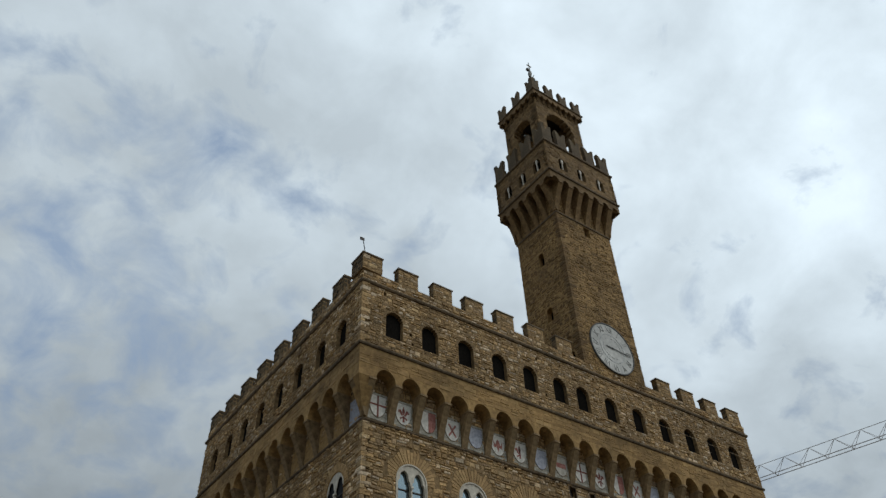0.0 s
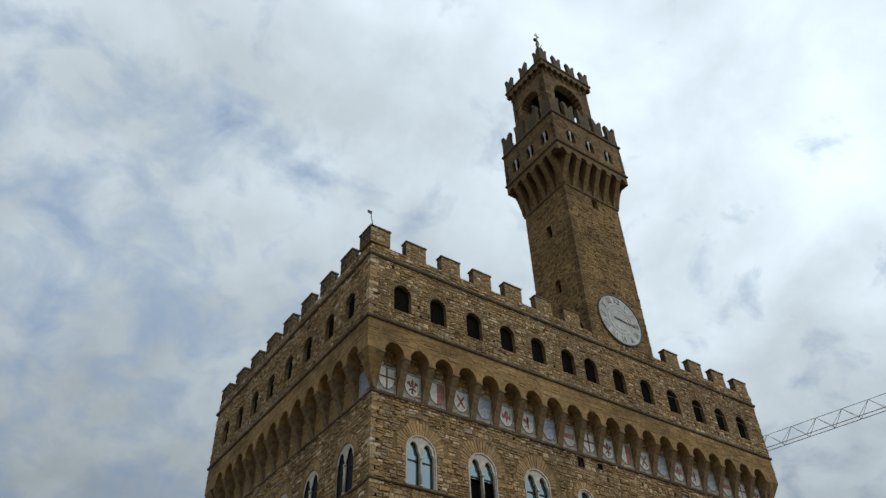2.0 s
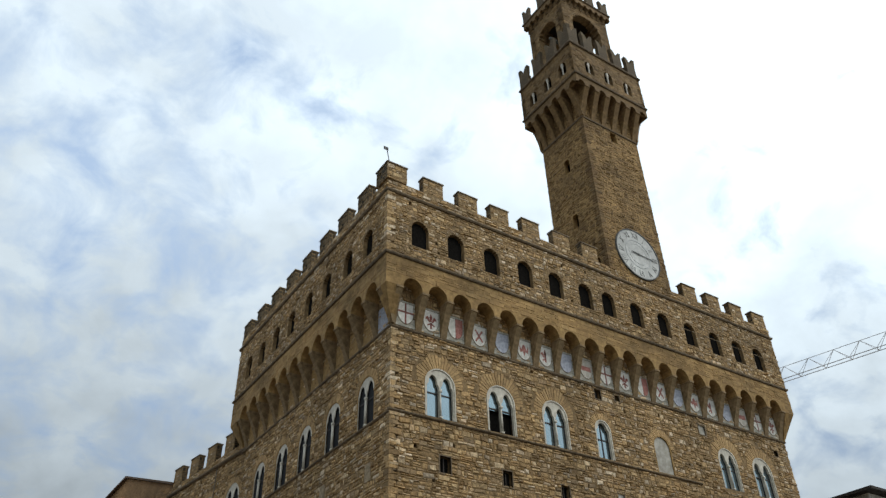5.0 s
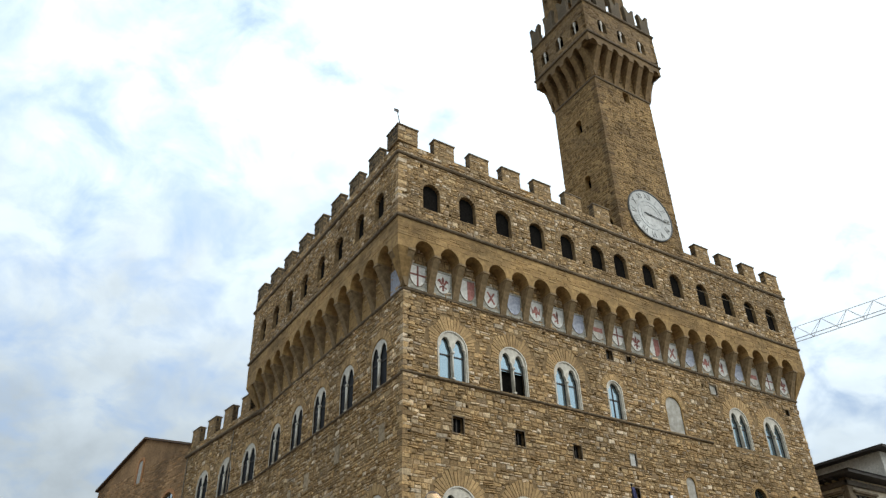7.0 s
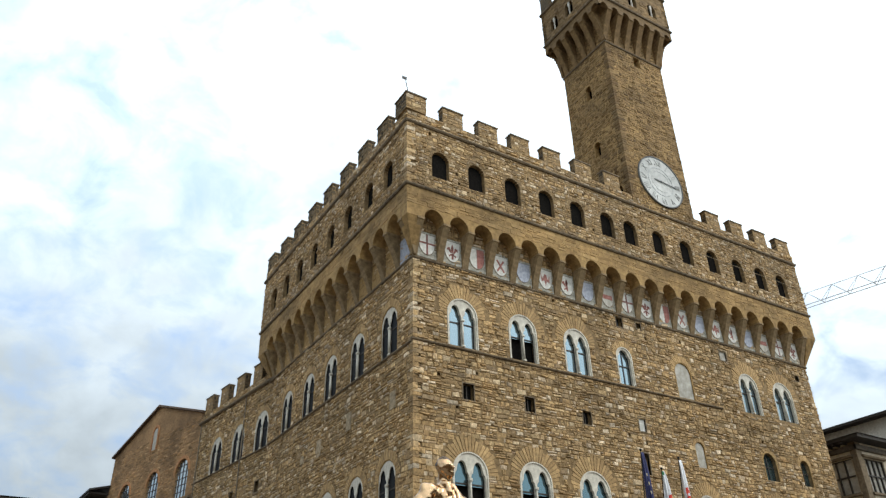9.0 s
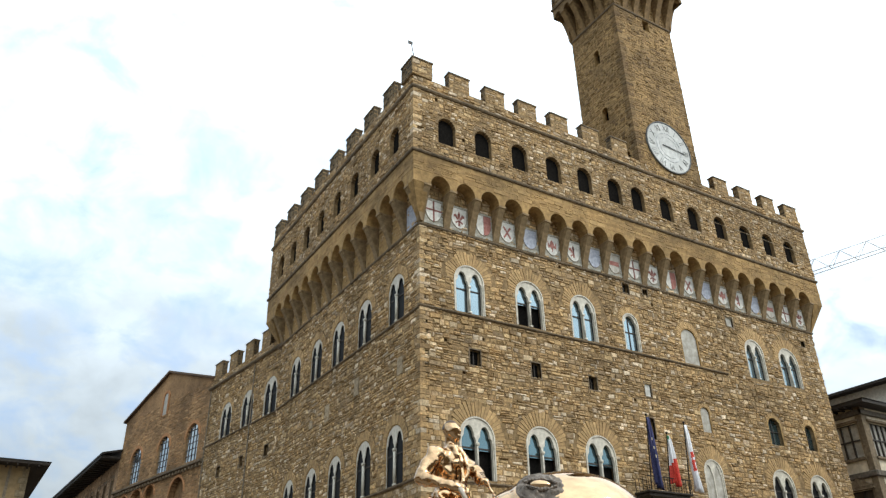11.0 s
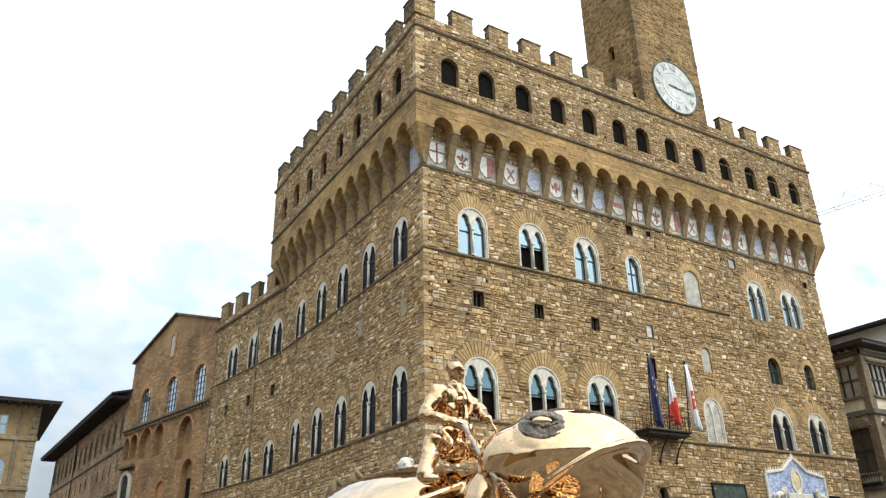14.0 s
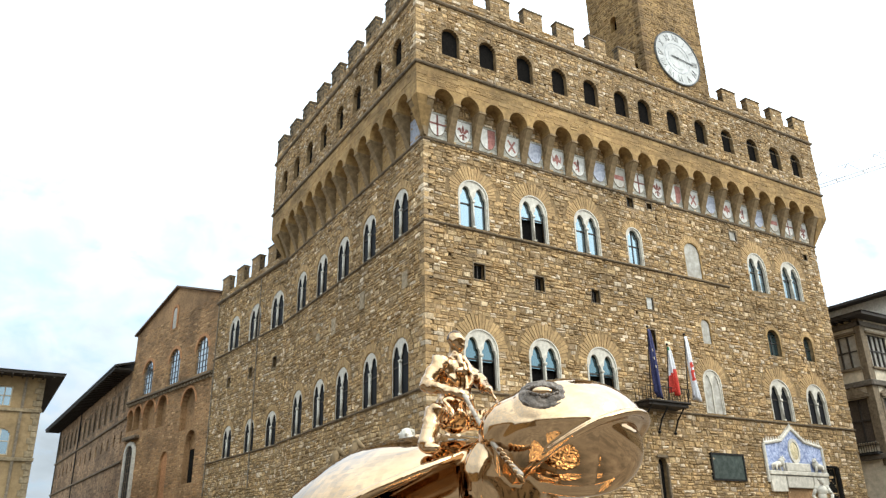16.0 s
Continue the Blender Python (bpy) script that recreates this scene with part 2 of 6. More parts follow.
# Mesh helpers
def mesh_part(name, verts, faces, mat, parent=None, label="", smooth=False):
    """One mesh object under a thing or a part."""
    me = bpy.data.meshes.new(name)
    me.from_pydata([tuple(v) for v in verts], [], faces)
    for m in (mat if isinstance(mat, (list, tuple)) else [mat]):
        me.materials.append(m)
    me.validate()
    if smooth:
        me.shade_smooth()
    ob = new(name, me)
    ob.parent = parent
    if label:
        tagged(ob, label)
    return ob


def part(name, bm, mat, parent, label="", smooth=False):
    bmesh.ops.recalc_face_normals(bm, faces=bm.faces)
    me = bpy.data.meshes.new(name)
    bm.to_mesh(me)
    bm.free()
    for m in (mat if isinstance(mat, (list, tuple)) else [mat]):
        me.materials.append(m)
    if smooth:
        me.shade_smooth()
    ob = new(name, me)
    ob.parent = parent
    if label:
        tagged(ob, label)
    return ob


def share(name, src, parent, m):
    """Another object on the same mesh."""
    ob = new(name, src.data)
    ob.parent = parent
    ob.matrix_basis = m
    return ob


def thing(name, label, category, group="", kind="", m=None):
    e = new(name)
    if m is not None:
        e.matrix_world = m
    return tagged(e, label, category, group, kind)


def box(bm, x0, x1, y0, y1, z0, z1, bevel=0.0, mi=0):
    vs = [bm.verts.new(p) for p in ((x0, y0, z0), (x1, y0, z0), (x1, y1, z0), (x0, y1, z0), (x0, y0, z1), (x1, y0, z1), (x1, y1, z1), (x0, y1, z1))]
    fs = [bm.faces.new([vs[i] for i in q]) for q in ((0, 1, 5, 4), (1, 2, 6, 5), (2, 3, 7, 6), (3, 0, 4, 7), (4, 5, 6, 7), (3, 2, 1, 0))]
    for fc in fs:
        fc.material_index = mi
    if bevel:
        es = {e for fc in fs for e in fc.edges}
        bmesh.ops.bevel(bm, geom=list(es), offset=bevel, segments=1, affect="EDGES", profile=0.5)
    return fs


def tube(bm, p, q, r0, r1=None, sides=8, mi=0):
    p, q = Vector(p), Vector(q)
    d = q - p
    m = Matrix.Translation((p + q) / 2) @ d.to_track_quat("Z", "Y").to_matrix().to_4x4()
    g = bmesh.ops.create_cone(bm, cap_ends=True, segments=sides, radius1=r0, radius2=r0 if r1 is None else r1, depth=d.length, matrix=m)
    for fc in {fc for v in g["verts"] for fc in v.link_faces}:
        fc.material_index = mi


def ball(bm, c, r, rot=(0, 0, 0), seg=20, mi=0):
    r = r if isinstance(r, (tuple, list)) else (r, r, r)
    m = pose(*c, *rot) @ Matrix.Diagonal((*r, 1))
    g = bmesh.ops.create_uvsphere(bm, u_segments=seg, v_segments=max(8, seg * 2 // 3), radius=1, matrix=m)
    for fc in {fc for v in g["verts"] for fc in v.link_faces}:
        fc.material_index = mi


def facing(ox, oy, angle):
    """Frame of an upright wall: local x runs along it, local y goes into it, z up. angle 0 faces -y, 90 faces +x ..."""
    return pose(ox, oy, 0, 0, 0, angle)


# Openings: (x0, x1, sill, top, arched, ring of voussoirs)
def half_width(h, z, grow=0.0):
    x0, x1, z0, z1, arched, ring = h
    r = (x1 - x0) / 2
    if z < z0 - grow * 0.2 or z > z1 + grow:
        return None
    spring = z1 - r
    if not arched or z <= spring:
        return r
    k = (r + grow) ** 2 - (z - spring) ** 2
    return math.sqrt(k) if k > 0 else None


def wall_mesh(length, z0, z1, thick, holes, x_start=0.0):
    """A slab with real openings, as quads: front at y = 0, back at y = thick."""
    strips = []
    for h in holes:
        if h[4]:
            r = (h[1] - h[0]) / 2
            c, sp = (h[0] + h[1]) / 2, h[3] - r
            strips.append((h[0], h[1], h[2], sp))
            n = 5
            for k in range(n):
                za, zb = sp + r * math.sin(math.pi / 2 * k / n), sp + r * math.sin(math.pi / 2 * (k + 1) / n)
                w = r * math.cos(math.pi / 2 * (k + 0.5) / n)
                strips.append((c - w, c + w, za, zb))
        else:
            strips.append(h[:4])
    xs = sorted({round(v, 3) for s in strips for v in s[:2] if x_start < v < length} | {x_start, length})
    zs = sorted({round(v, 3) for s in strips for v in s[2:4] if z0 < v < z1} | {z0, z1})
    solid = np.ones((len(xs) - 1, len(zs) - 1), bool)
    cx, cz = np.array([(a + b) / 2 for a, b in zip(xs, xs[1:])]), np.array([(a + b) / 2 for a, b in zip(zs, zs[1:])])
    for a, b, c, d in strips:
        solid[np.ix_((cx > a) & (cx < b), (cz > c) & (cz < d))] = False
    verts, faces = [], []

    def quad(*ps):
        faces.append(tuple(range(len(verts), len(verts) + 4)))
        verts.extend(ps)
    nx, nz = solid.shape
    for i in range(nx):
        k = 0
        while k < nz:
            if not solid[i, k]:
                k += 1
                continue
            e = k
            while e + 1 < nz and solid[i, e + 1]:
                e += 1
            a, b, c, d = xs[i], xs[i + 1], zs[k], zs[e + 1]
            quad((a, 0, c), (b, 0, c), (b, 0, d), (a, 0, d))
            quad((b, thick, c), (a, thick, c), (a, thick, d), (b, thick, d))
            quad((a, 0, d), (b, 0, d), (b, thick, d), (a, thick, d))
            quad((a, thick, c), (b, thick, c), (b, 0, c), (a, 0, c))
            k = e + 1
        for k in range(nz):
            if not solid[i, k]:
                continue
            a, b, c, d = xs[i], xs[i + 1], zs[k], zs[k + 1]
            if i == 0 or not solid[i - 1, k]:
                quad((a, thick, c), (a, 0, c), (a, 0, d), (a, thick, d))
            if i == nx - 1 or not solid[i + 1, k]:
                quad((b, 0, c), (b, thick, c), (b, thick, d), (b, 0, d))
    return verts, faces


def courses(rng, length, z0, z1, holes, hs=(0.17, 0.40), ls=(0.22, 0.78), x_start=0.0):
    """Stones of a coursed wall as (x0, x1, z0, z1), cut round the openings."""
    out = []
    z = z0
    while z < z1 - 0.1:
        h = min(rng.uniform(*hs), z1 - z)
        mid = z + h / 2
        free = [(x_start, length)]
        for o in holes:
            w = half_width(o, mid, o[5])
            if w is None:
                continue
            c = (o[0] + o[1]) / 2
            nxt = []
            for a, b in free:
                if c + w <= a or c - w >= b:
                    nxt.append((a, b))
                else:
                    if c - w > a:
                        nxt.append((a, c - w))
                    if c + w < b:
                        nxt.append((c + w, b))
            free = nxt
        for a, b in free:
            x = a
            while x < b - 0.02:
                w = rng.uniform(*ls) * rng.choice((0.7, 0.9, 1.0, 1.25))
                e = x + w
                if b - e < ls[0] * 0.6:
                    e = b
                if rng.random() < 0.34 and h > 0.25 and e - x > 0.22:
                    s = z + h * rng.uniform(0.4, 0.6)
                    out.append((x, e, z, s))
                    out.append((x, e, s, z + h))
                else:
                    out.append((x, e, z, z + h))
                x = e
        z += h
    return out


def stone_mesh(rng, stones, gap=0.015, proud=(0.02, 0.11), chamfer=0.06, wave=0.09):
    """Uneven blocks: each with its own depth, skewed edges and worn corners, in slightly wavy courses."""
    verts, faces = [], []
    for x0, x1, z0, z1 in stones:
        g = gap * rng.uniform(0.6, 1.7)
        a, b, c, d = x0 + g, x1 - g, z0 + g, z1 - g
        if b - a < 0.05 or d - c < 0.05:
            continue
        p = rng.uniform(*proud) * rng.uniform(0.4, 1.1)
        ch = min(chamfer, (b - a) * 0.28, (d - c) * 0.28)
        n = len(verts)
        k = min(0.045, (d - c) * 0.17, (b - a) * 0.12)
        w = [wave * noise.noise(Vector((x * 0.55, z * 0.8, 2.0))) for x, z in ((a, c), (b, c), (b, d), (a, d))]
        base = [(a + rng.uniform(-k, k), c + rng.uniform(-k, k) + w[0]), (b + rng.uniform(-k, k), c + rng.uniform(-k, k) + w[1]),
                (b + rng.uniform(-k, k), d + rng.uniform(-k, k) + w[2]), (a + rng.uniform(-k, k), d + rng.uniform(-k, k) + w[3])]
        verts += [(x, 0.01, z) for x, z in base]
        for (x, z), sx, sz in zip(base, (1, -1, -1, 1), (1, 1, -1, -1)):
            verts.append((x + sx * ch * rng.uniform(.4, 1.5), -p + rng.uniform(-.02, .02), z + sz * ch * rng.uniform(.4, 1.3)))
        faces += [(n + 4, n + 5, n + 6, n + 7), (n, n + 1, n + 5, n + 4), (n + 1, n + 2, n + 6, n + 5), (n + 2, n + 3, n + 7, n + 6), (n + 3, n, n + 4, n + 7)]
    return verts, faces


def voussoirs(rng, verts, faces, hole, reach, count=19, inner=0.0):
    """Wedge stones that fan round an arch."""
    r = (hole[1] - hole[0]) / 2
    c, sp = (hole[0] + hole[1]) / 2, hole[3] - r
    for k in range(count):
        a0, a1 = math.pi * k / count + 0.012, math.pi * (k + 1) / count - 0.012
        far = r + reach * rng.uniform(0.72, 1.0) * (0.75 + 0.35 * math.sin((a0 + a1) / 2))
        p = rng.uniform(0.03, 0.06)
        n = len(verts)
        for y, s in ((0.01, 0.0), (-p, 0.02)):
            for rad, an in ((r + inner + s, a0), (r + inner + s, a1), (far - s, a1), (far - s, a0)):
                verts.append((c + rad * math.cos(an), y, sp + rad * math.sin(an)))
        faces += [(n + 7, n + 6, n + 5, n + 4)] + [(n + i, n + 4 + i, n + 4 + (i + 1) % 4, n + (i + 1) % 4) for i in range(4)]


UNIT_STONES = []


def single_stone(parent, rng, s):
    """One stone as an object of its own, on one of eight shared meshes."""
    if not UNIT_STONES:
        r2 = random.Random(5)
        for k in range(8):
            v, f = stone_mesh(r2, [(0, 1, 0, 0.55)], proud=(0.045, 0.05))
            me = bpy.data.meshes.new("stone")
            me.from_pydata(v, [], f)
            me.materials.append(M_STONE_ONE)
            UNIT_STONES.append(me)
    ob = new("stone", rng.choice(UNIT_STONES))
    ob.parent = parent
    ob.matrix_basis = pose(s[0], 0, s[2]) @ Matrix.Diagonal((s[1] - s[0], rng.uniform(0.5, 1.4), (s[3] - s[2]) / 0.55, 1))


def stone_wall(name, parent, m, length, z0, z1, thick, holes, seed, label="", hs=(0.16, 0.42), ls=(0.2, 0.72), mat=None, reach=0.0,
               count=23, single=None, proud=(0.02, 0.11), back=None, x_start=0.0, lap=0.05):
    rng = random.Random(seed)
    w = mesh_part(name, *wall_mesh(length, z0, z1, thick, holes, x_start), back or M_MORTAR, parent, label)
    w.matrix_basis = m
    st = courses(rng, length + lap, z0, z1, holes, hs, ls, x_start - lap)
    if single:
        a, b, c, d, most = single
        near = [s for s in st if a <= s[0] and s[1] <= b and c <= s[2] and s[3] <= d][:most]
        chosen = set(near)
        st = [s for s in st if s not in chosen]
        for s in near:
            single_stone(w, rng, s)
    v, f = stone_mesh(rng, st, proud=proud)
    av, af = [], []
    for h in holes:
        if h[4] and h[5] > 0.3:
            voussoirs(rng, av, af, h, h[5], count, inner=0.0)
    if av:
        tagged(mesh_part("stonework", av, af, mat or M_ARCH, w), "wedge-shaped stones fanned round the arches", kind="stuff")
    s = mesh_part("stonework", v, f, mat or M_STONE, w)
    tagged(s, "irregular tan sandstone blocks in courses", kind="stuff")
    return w


# Windows
def trefoil(u, top):
    """Cusped head of one light; u from -1 to 1, gives the height over its spring, of the given top height."""
    a = abs(u)
    if a > 0.64:
        return top * (0.04 + 0.30 * math.sqrt(max(0.0, 1 - ((a - 0.64) / 0.36) ** 2)))
    return top * (0.50 + 0.50 * math.sqrt(1 - (a / 0.66) ** 2) ** 1.25)


def tracery(width, height, lights=2, jamb=0.2, mull=0.14, depth=0.22, arch_top=True, samples=23):
    """White stone frame with cusped lights, from -width/2 to width/2 and from 0 to height; front at y = 0."""
    r = width / 2
    spring = height - r

    def outer(x):
        return spring + math.sqrt(max(0.0, r * r - x * x)) if arch_top else height
    lw = (width - 2 * jamb - mull * (lights - 1)) / lights
    cols = [(-r, 0.0), (-r + jamb, 0.0)]
    for k in range(lights):
        c = -r + jamb + lw / 2 + k * (lw + mull)
        base = spring - 0.08 * height if lights == 2 else spring - 0.12
        top = (0.76 if lights == 2 else 0.86) * (outer(c) - base)
        for i in range(samples):
            u = -1 + 2 * i / (samples - 1)
            x = c + u * lw / 2
            cols.append((x, min(base + trefoil(u, top), outer(x) - 0.1)))
        cols.append((c + lw / 2, 0.0))
        if k < lights - 1:
            cols.append((c + lw / 2 + mull, 0.0))
    cols.append((r, 0.0))
    # start each light with the jump from jamb to head
    verts, faces = [], []
    for x, low in cols:
        hi = max(outer(x), spring)
        low = min(low, hi)
        verts += [(x, 0, low), (x, 0, hi), (x, depth, low), (x, depth, hi)]
    for i in range(len(cols) - 1):
        a, b = 4 * i, 4 * i + 4
        if cols[i + 1][0] - cols[i][0] > 1e-6:
            faces.append((a, b, b + 1, a + 1))
            faces.append((a + 1, b + 1, b + 3, a + 3))
        faces.append((a + 2, b + 2, b, a))
    faces += [(0, 1, 3, 2), (len(verts) - 4, len(verts) - 2, len(verts) - 1, len(verts) - 3)]
    return verts, faces, lw


def arch_ring(width, height, band, depth, n=20, legs=True):
    """Raised moulding round an arched window."""
    r = width / 2
    sp = height - r
    pts_in, pts_out = [], []
    if legs:
        pts_in.append((-r, 0))
        pts_out.append((-r - band, 0))
    for k in range(n + 1):
        a = math.pi - math.pi * k / n
        pts_in.append((r * math.cos(a), sp + r * math.sin(a)))
        pts_out.append(((r + band) * math.cos(a), sp + (r + band) * math.sin(a)))
    if legs:
        pts_in.append((r, 0))
        pts_out.append((r + band, 0))
    verts, faces = [], []
    for (a, b), (c, d) in zip(pts_in, pts_out):
        verts += [(a, 0.05, b), (a, -depth, b), (c, -depth, d), (c, 0.05, d)]
    for i in range(len(pts_in) - 1):
        p, q = 4 * i, 4 * i + 4
        faces += [(p, p + 1, q + 1, q), (p + 1, p + 2, q + 2, q + 1), (p + 2, p + 3, q + 3, q + 2)]
    return verts, faces


def bifora(parent, m, width, height, lights=2, open_below=False, blind=False, pale=False, dim=False, side=False, teal=False):
    """A marble window: frame, moulding, colonnette, panes, bars."""
    jamb = (0.08 if pale else 0.035) if side else 0.09
    if blind and lights == 1:
        w = mesh_part("window", *arch_ring(width, height, 0.12, 0.04), M_ASHLAR, parent, "blocked round-arched window filled with pale plaster")
        w.matrix_basis = m @ pose(0, 0.02, 0)
        rr = width / 2
        pts = [(-rr, 0.0), (rr, 0.0)] + [(rr * math.cos(math.pi * q / 16), height - rr + rr * math.sin(math.pi * q / 16)) for q in range(17)]
        v = [(x, y, z) for y in (0.06, 0.3) for x, z in pts]
        n = len(pts)
        f = [tuple(range(n)), tuple(range(2 * n - 1, n - 1, -1))] + [(q, q + n, (q + 1) % n + n, (q + 1) % n) for q in range(n)]
        mesh_part("infill", v, f, M_PLASTER, w)
        return w
    v, f, lw = tracery(width, height, lights, jamb=jamb, mull=0.12, depth=0.05 if side else 0.2)
    w = mesh_part("window", v, f, M_MARBLE, parent, "pale marble window with cusped lights under a round arch")
    stone = M_ASHLAR if side and not pale else M_MARBLE
    w.matrix_basis = m @ pose(0, 0.02, 0)
    mesh_part("moulding", *arch_ring(width, height, 0.09, 0.03 if side else 0.07), stone, w)
    gl = M_GLASS_DIM if dim else (M_GLASS_TEAL if teal else M_GLASS)
    back = 0.12 if side else 0.26
    frame_w = 0.03 if dim else 0.045
    r = width / 2
    if blind:
        bm = bmesh.new()
        box(bm, -r, r, 0.075, 0.3, 0, height - r)
        part("infill", bm, M_PLASTER, w, "plastered infill of a blocked window")
        bm = bmesh.new()
        bmesh.ops.create_circle(bm, cap_ends=True, segments=32, radius=r, matrix=pose(0, 0.079, height - r, 90, 0, 0))
        part("infill", bm, M_PLASTER, w)
        return w
    low = height * 0.48 if open_below else 0.0
    n = lights
    for k in range(n):
        c = -r + jamb + lw / 2 + k * (lw + 0.12)
        bm = bmesh.new()
        box(bm, c - lw / 2 - 0.04, c + lw / 2 + 0.04, back, back + 0.02, low, height - 0.1)
        part("pane", bm, gl, w, "glass pane mirroring the pale sky")
        bm = bmesh.new()
        for s in (-1, 1):
            box(bm, c + s * lw / 2 - frame_w, c + s * lw / 2 + frame_w, back - (0.02 if side else 0.05), back - 0.005, 0, height - r * 0.75)
        box(bm, c - lw / 2, c + lw / 2, back - 0.05, back - 0.006, height * 0.5, height * 0.5 + 0.09)
        if n == 1:
            box(bm, c - 0.035, c + 0.035, back - 0.05, back - 0.007, 0, height - 0.3)
        part("casement", bm, M_WOOD, w, "dark wooden casement bars")
    if n == 2:
        bm = bmesh.new()
        shaft = 0.0 if side else -0.02
        tube(bm, (0, shaft, 0.12), (0, shaft, height - r - 0.5), 0.11 if side else 0.065, 0.10 if side else 0.055, 10)
        box(bm, -0.12, 0.12, -0.12, 0.1, height - r - 0.5, height - r - 0.3, 0.03)
        box(bm, -0.12, 0.12, -0.12, 0.1, 0, 0.12, 0.02)
        part("colonnette", bm, M_MARBLE, w, "slender marble colonnette", True)
    # Near-black box in place of a room; its shade is painted, not cast.
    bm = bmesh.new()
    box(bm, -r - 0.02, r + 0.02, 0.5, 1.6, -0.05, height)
    part("room", bm, M_DARK, w, "near-black box standing for the unlit room behind the window")
    return w


def square_window(parent, m, width, height, mat=None, bars=True, deep=0.35):
    bm = bmesh.new()
    t = 0.09
    for a, b, c, d in ((-t, 0, -t, height + t), (width, width + t, -t, height + t), (0, width, height, height + t), (0, width, -t, 0)):
        box(bm, a, b, -0.05, 0.15, c, d)
    w = part("window", bm, M_TRIM, parent, "small square window with a stone surround")
    w.matrix_basis = m
    bm = bmesh.new()
    box(bm, 0, width, deep, deep + 0.05, 0, height)
    part("pane", bm, mat or M_DARK, w)
    if bars:
        bm = bmesh.new()
        box(bm, width * 0.46, width * 0.54, 0.2, 0.24, 0, height)
        part("bar", bm, M_WOOD, w)
    return w


# Ground: one sheet of paving that reaches the horizon
g = mesh_part("ground", [(-900, -900, 0), (900, -900, 0), (900, 900, 0), (-900, 900, 0)], [(0, 1, 2, 3)], M_PAVE)
tagged(g, "grey stone paving of the wide piazza", "ground", kind="structure")

# The palace: front along +x, flank along +y from the near corner at the origin
W, D, OVER = 42.62, 26.3, 1.14
Z_STR3, Z_STR2, Z_FOOT, Z_SPRING, Z_STR, Z_CORN, Z_PAR, Z_MER = 11.3, 22.3, 28.45, 31.05, 33.6, 39.27, 40.4, 41.95
palace = thing("palace", "fortress-like medieval palace of tan sandstone blocks with a tall clock tower", "palace")
FRONT = facing(0, 0, 0)
SIDE = facing(0, D, -90)
BEND = 6.7
LOW_L = 17.2


def along(s, th, p0):
    return (p0[0] - math.sin(radians(th)) * s, p0[1] + math.cos(radians(th)) * s)


low_end = along(16.2, BEND, (0, 27.2))
LOW = facing(*low_end, BEND - 90)

front_up = [(2.66, 5.12, 2, 0, 0), (7.8, 10.3, 2, 1, 0), (12.85, 15.3, 2, 0, 0), (18.05, 19.7, 1, 0, 0), (24.35, 26.3, 1, 0, 1), (32.2, 34.6, 2, 0, 0), (36.65, 39.3, 2, 0, 0)]
front_low = [(2.72, 5.38, 2, 1, 0), (7.85, 10.5, 2, 1, 0), (12.86, 15.6, 2, 1, 0), (24.36, 26.4, 2, 0, 1), (32.1, 34.8, 2, 0, 0), (36.85, 39.45, 2, 0, 0)]
up_z = (22.45, 26.05)
low_z = (11.45, 15.35)
H_FRONT, H_SIDE, H_LOW = [], [], []
for a, b, n, o, bl in front_up:
    H_FRONT.append((a, b, up_z[0], up_z[1] - (0.5 if n == 1 else 0), True, 1.05 if n == 2 else 0.6))
for a, b, n, o, bl in front_low:
    H_FRONT.append((a, b, low_z[0], low_z[1] - (0.5 if a > 20 else 0), True, 1.05))
squares = [(3.71, 4.56, 18.77, 19.87, M_DARK), (8.77, 9.56, 18.72, 19.8, M_DARK), (13.89, 14.65, 18.64, 19.66, M_DARK), (19.4, 20.05, 18.94, 19.98, M_WHITEP),
           (18.56, 19.23, 27.32, 28.17, M_DARK), (20.75, 21.27, 27.6, 28.25, M_DARK), (40.5, 41.05, 26.7, 27.35, M_DARK),
           (19.1, 19.85, 15.7, 17.3, M_DARK), (30.46, 31.3, 26.8, 27.7, M_PLASTER)]
for a, b, c, d, mt in squares:
    H_FRONT.append((a, b, c, d, False, 0.0))
arched_small = [(33.1, 34.65, 16.85, 19.15), (37.9, 39.1, 16.85, 19.1)]
for a, b, c, d in arched_small:
    H_FRONT.append((a, b, c, d, True, 0.45))
H_FRONT.append((18.6, 19.45, 3.6, 7.95, True, 0.3))
H_FRONT.append((25.1, 26.15, 16.95, 18.95, True, 0.32))
side_up = [3.35, 8.35, 13.1, 17.5, 22.2]
side_low = [3.4, 7.9, 12.7, 17.2, 21.9]
low_up = [1.0, 5.95, 11.0]
low_low = [0.9, 5.5, 10.7]
for y in side_up:
    H_SIDE.append((D - y - 1.2, D - y + 1.2, up_z[0] - 0.15, up_z[1] - 0.15, True, 0.7))
for y in side_low:
    H_SIDE.append((D - y - 1.2, D - y + 1.2, low_z[0] - 0.1, low_z[1] - 0.2, True, 0.7))
for s in low_up:
    H_LOW.append((16.2 - s - 1.3, 16.2 - s + 1.3, 22.25, 25.85, True, 0.6))
for s in low_low:
    H_LOW.append((16.2 - s - 1.1, 16.2 - s + 1.1, 11.2, 14.4, True, 0.6))
H_LOW_SQ = [(16.2 - s - 0.4, 16.2 - s + 0.4, 18.35, 19.35, False, 0.0) for s in (0.85, 6.1, 11.4)]

# small putlog holes left by the builders
PUT = random.Random(9)


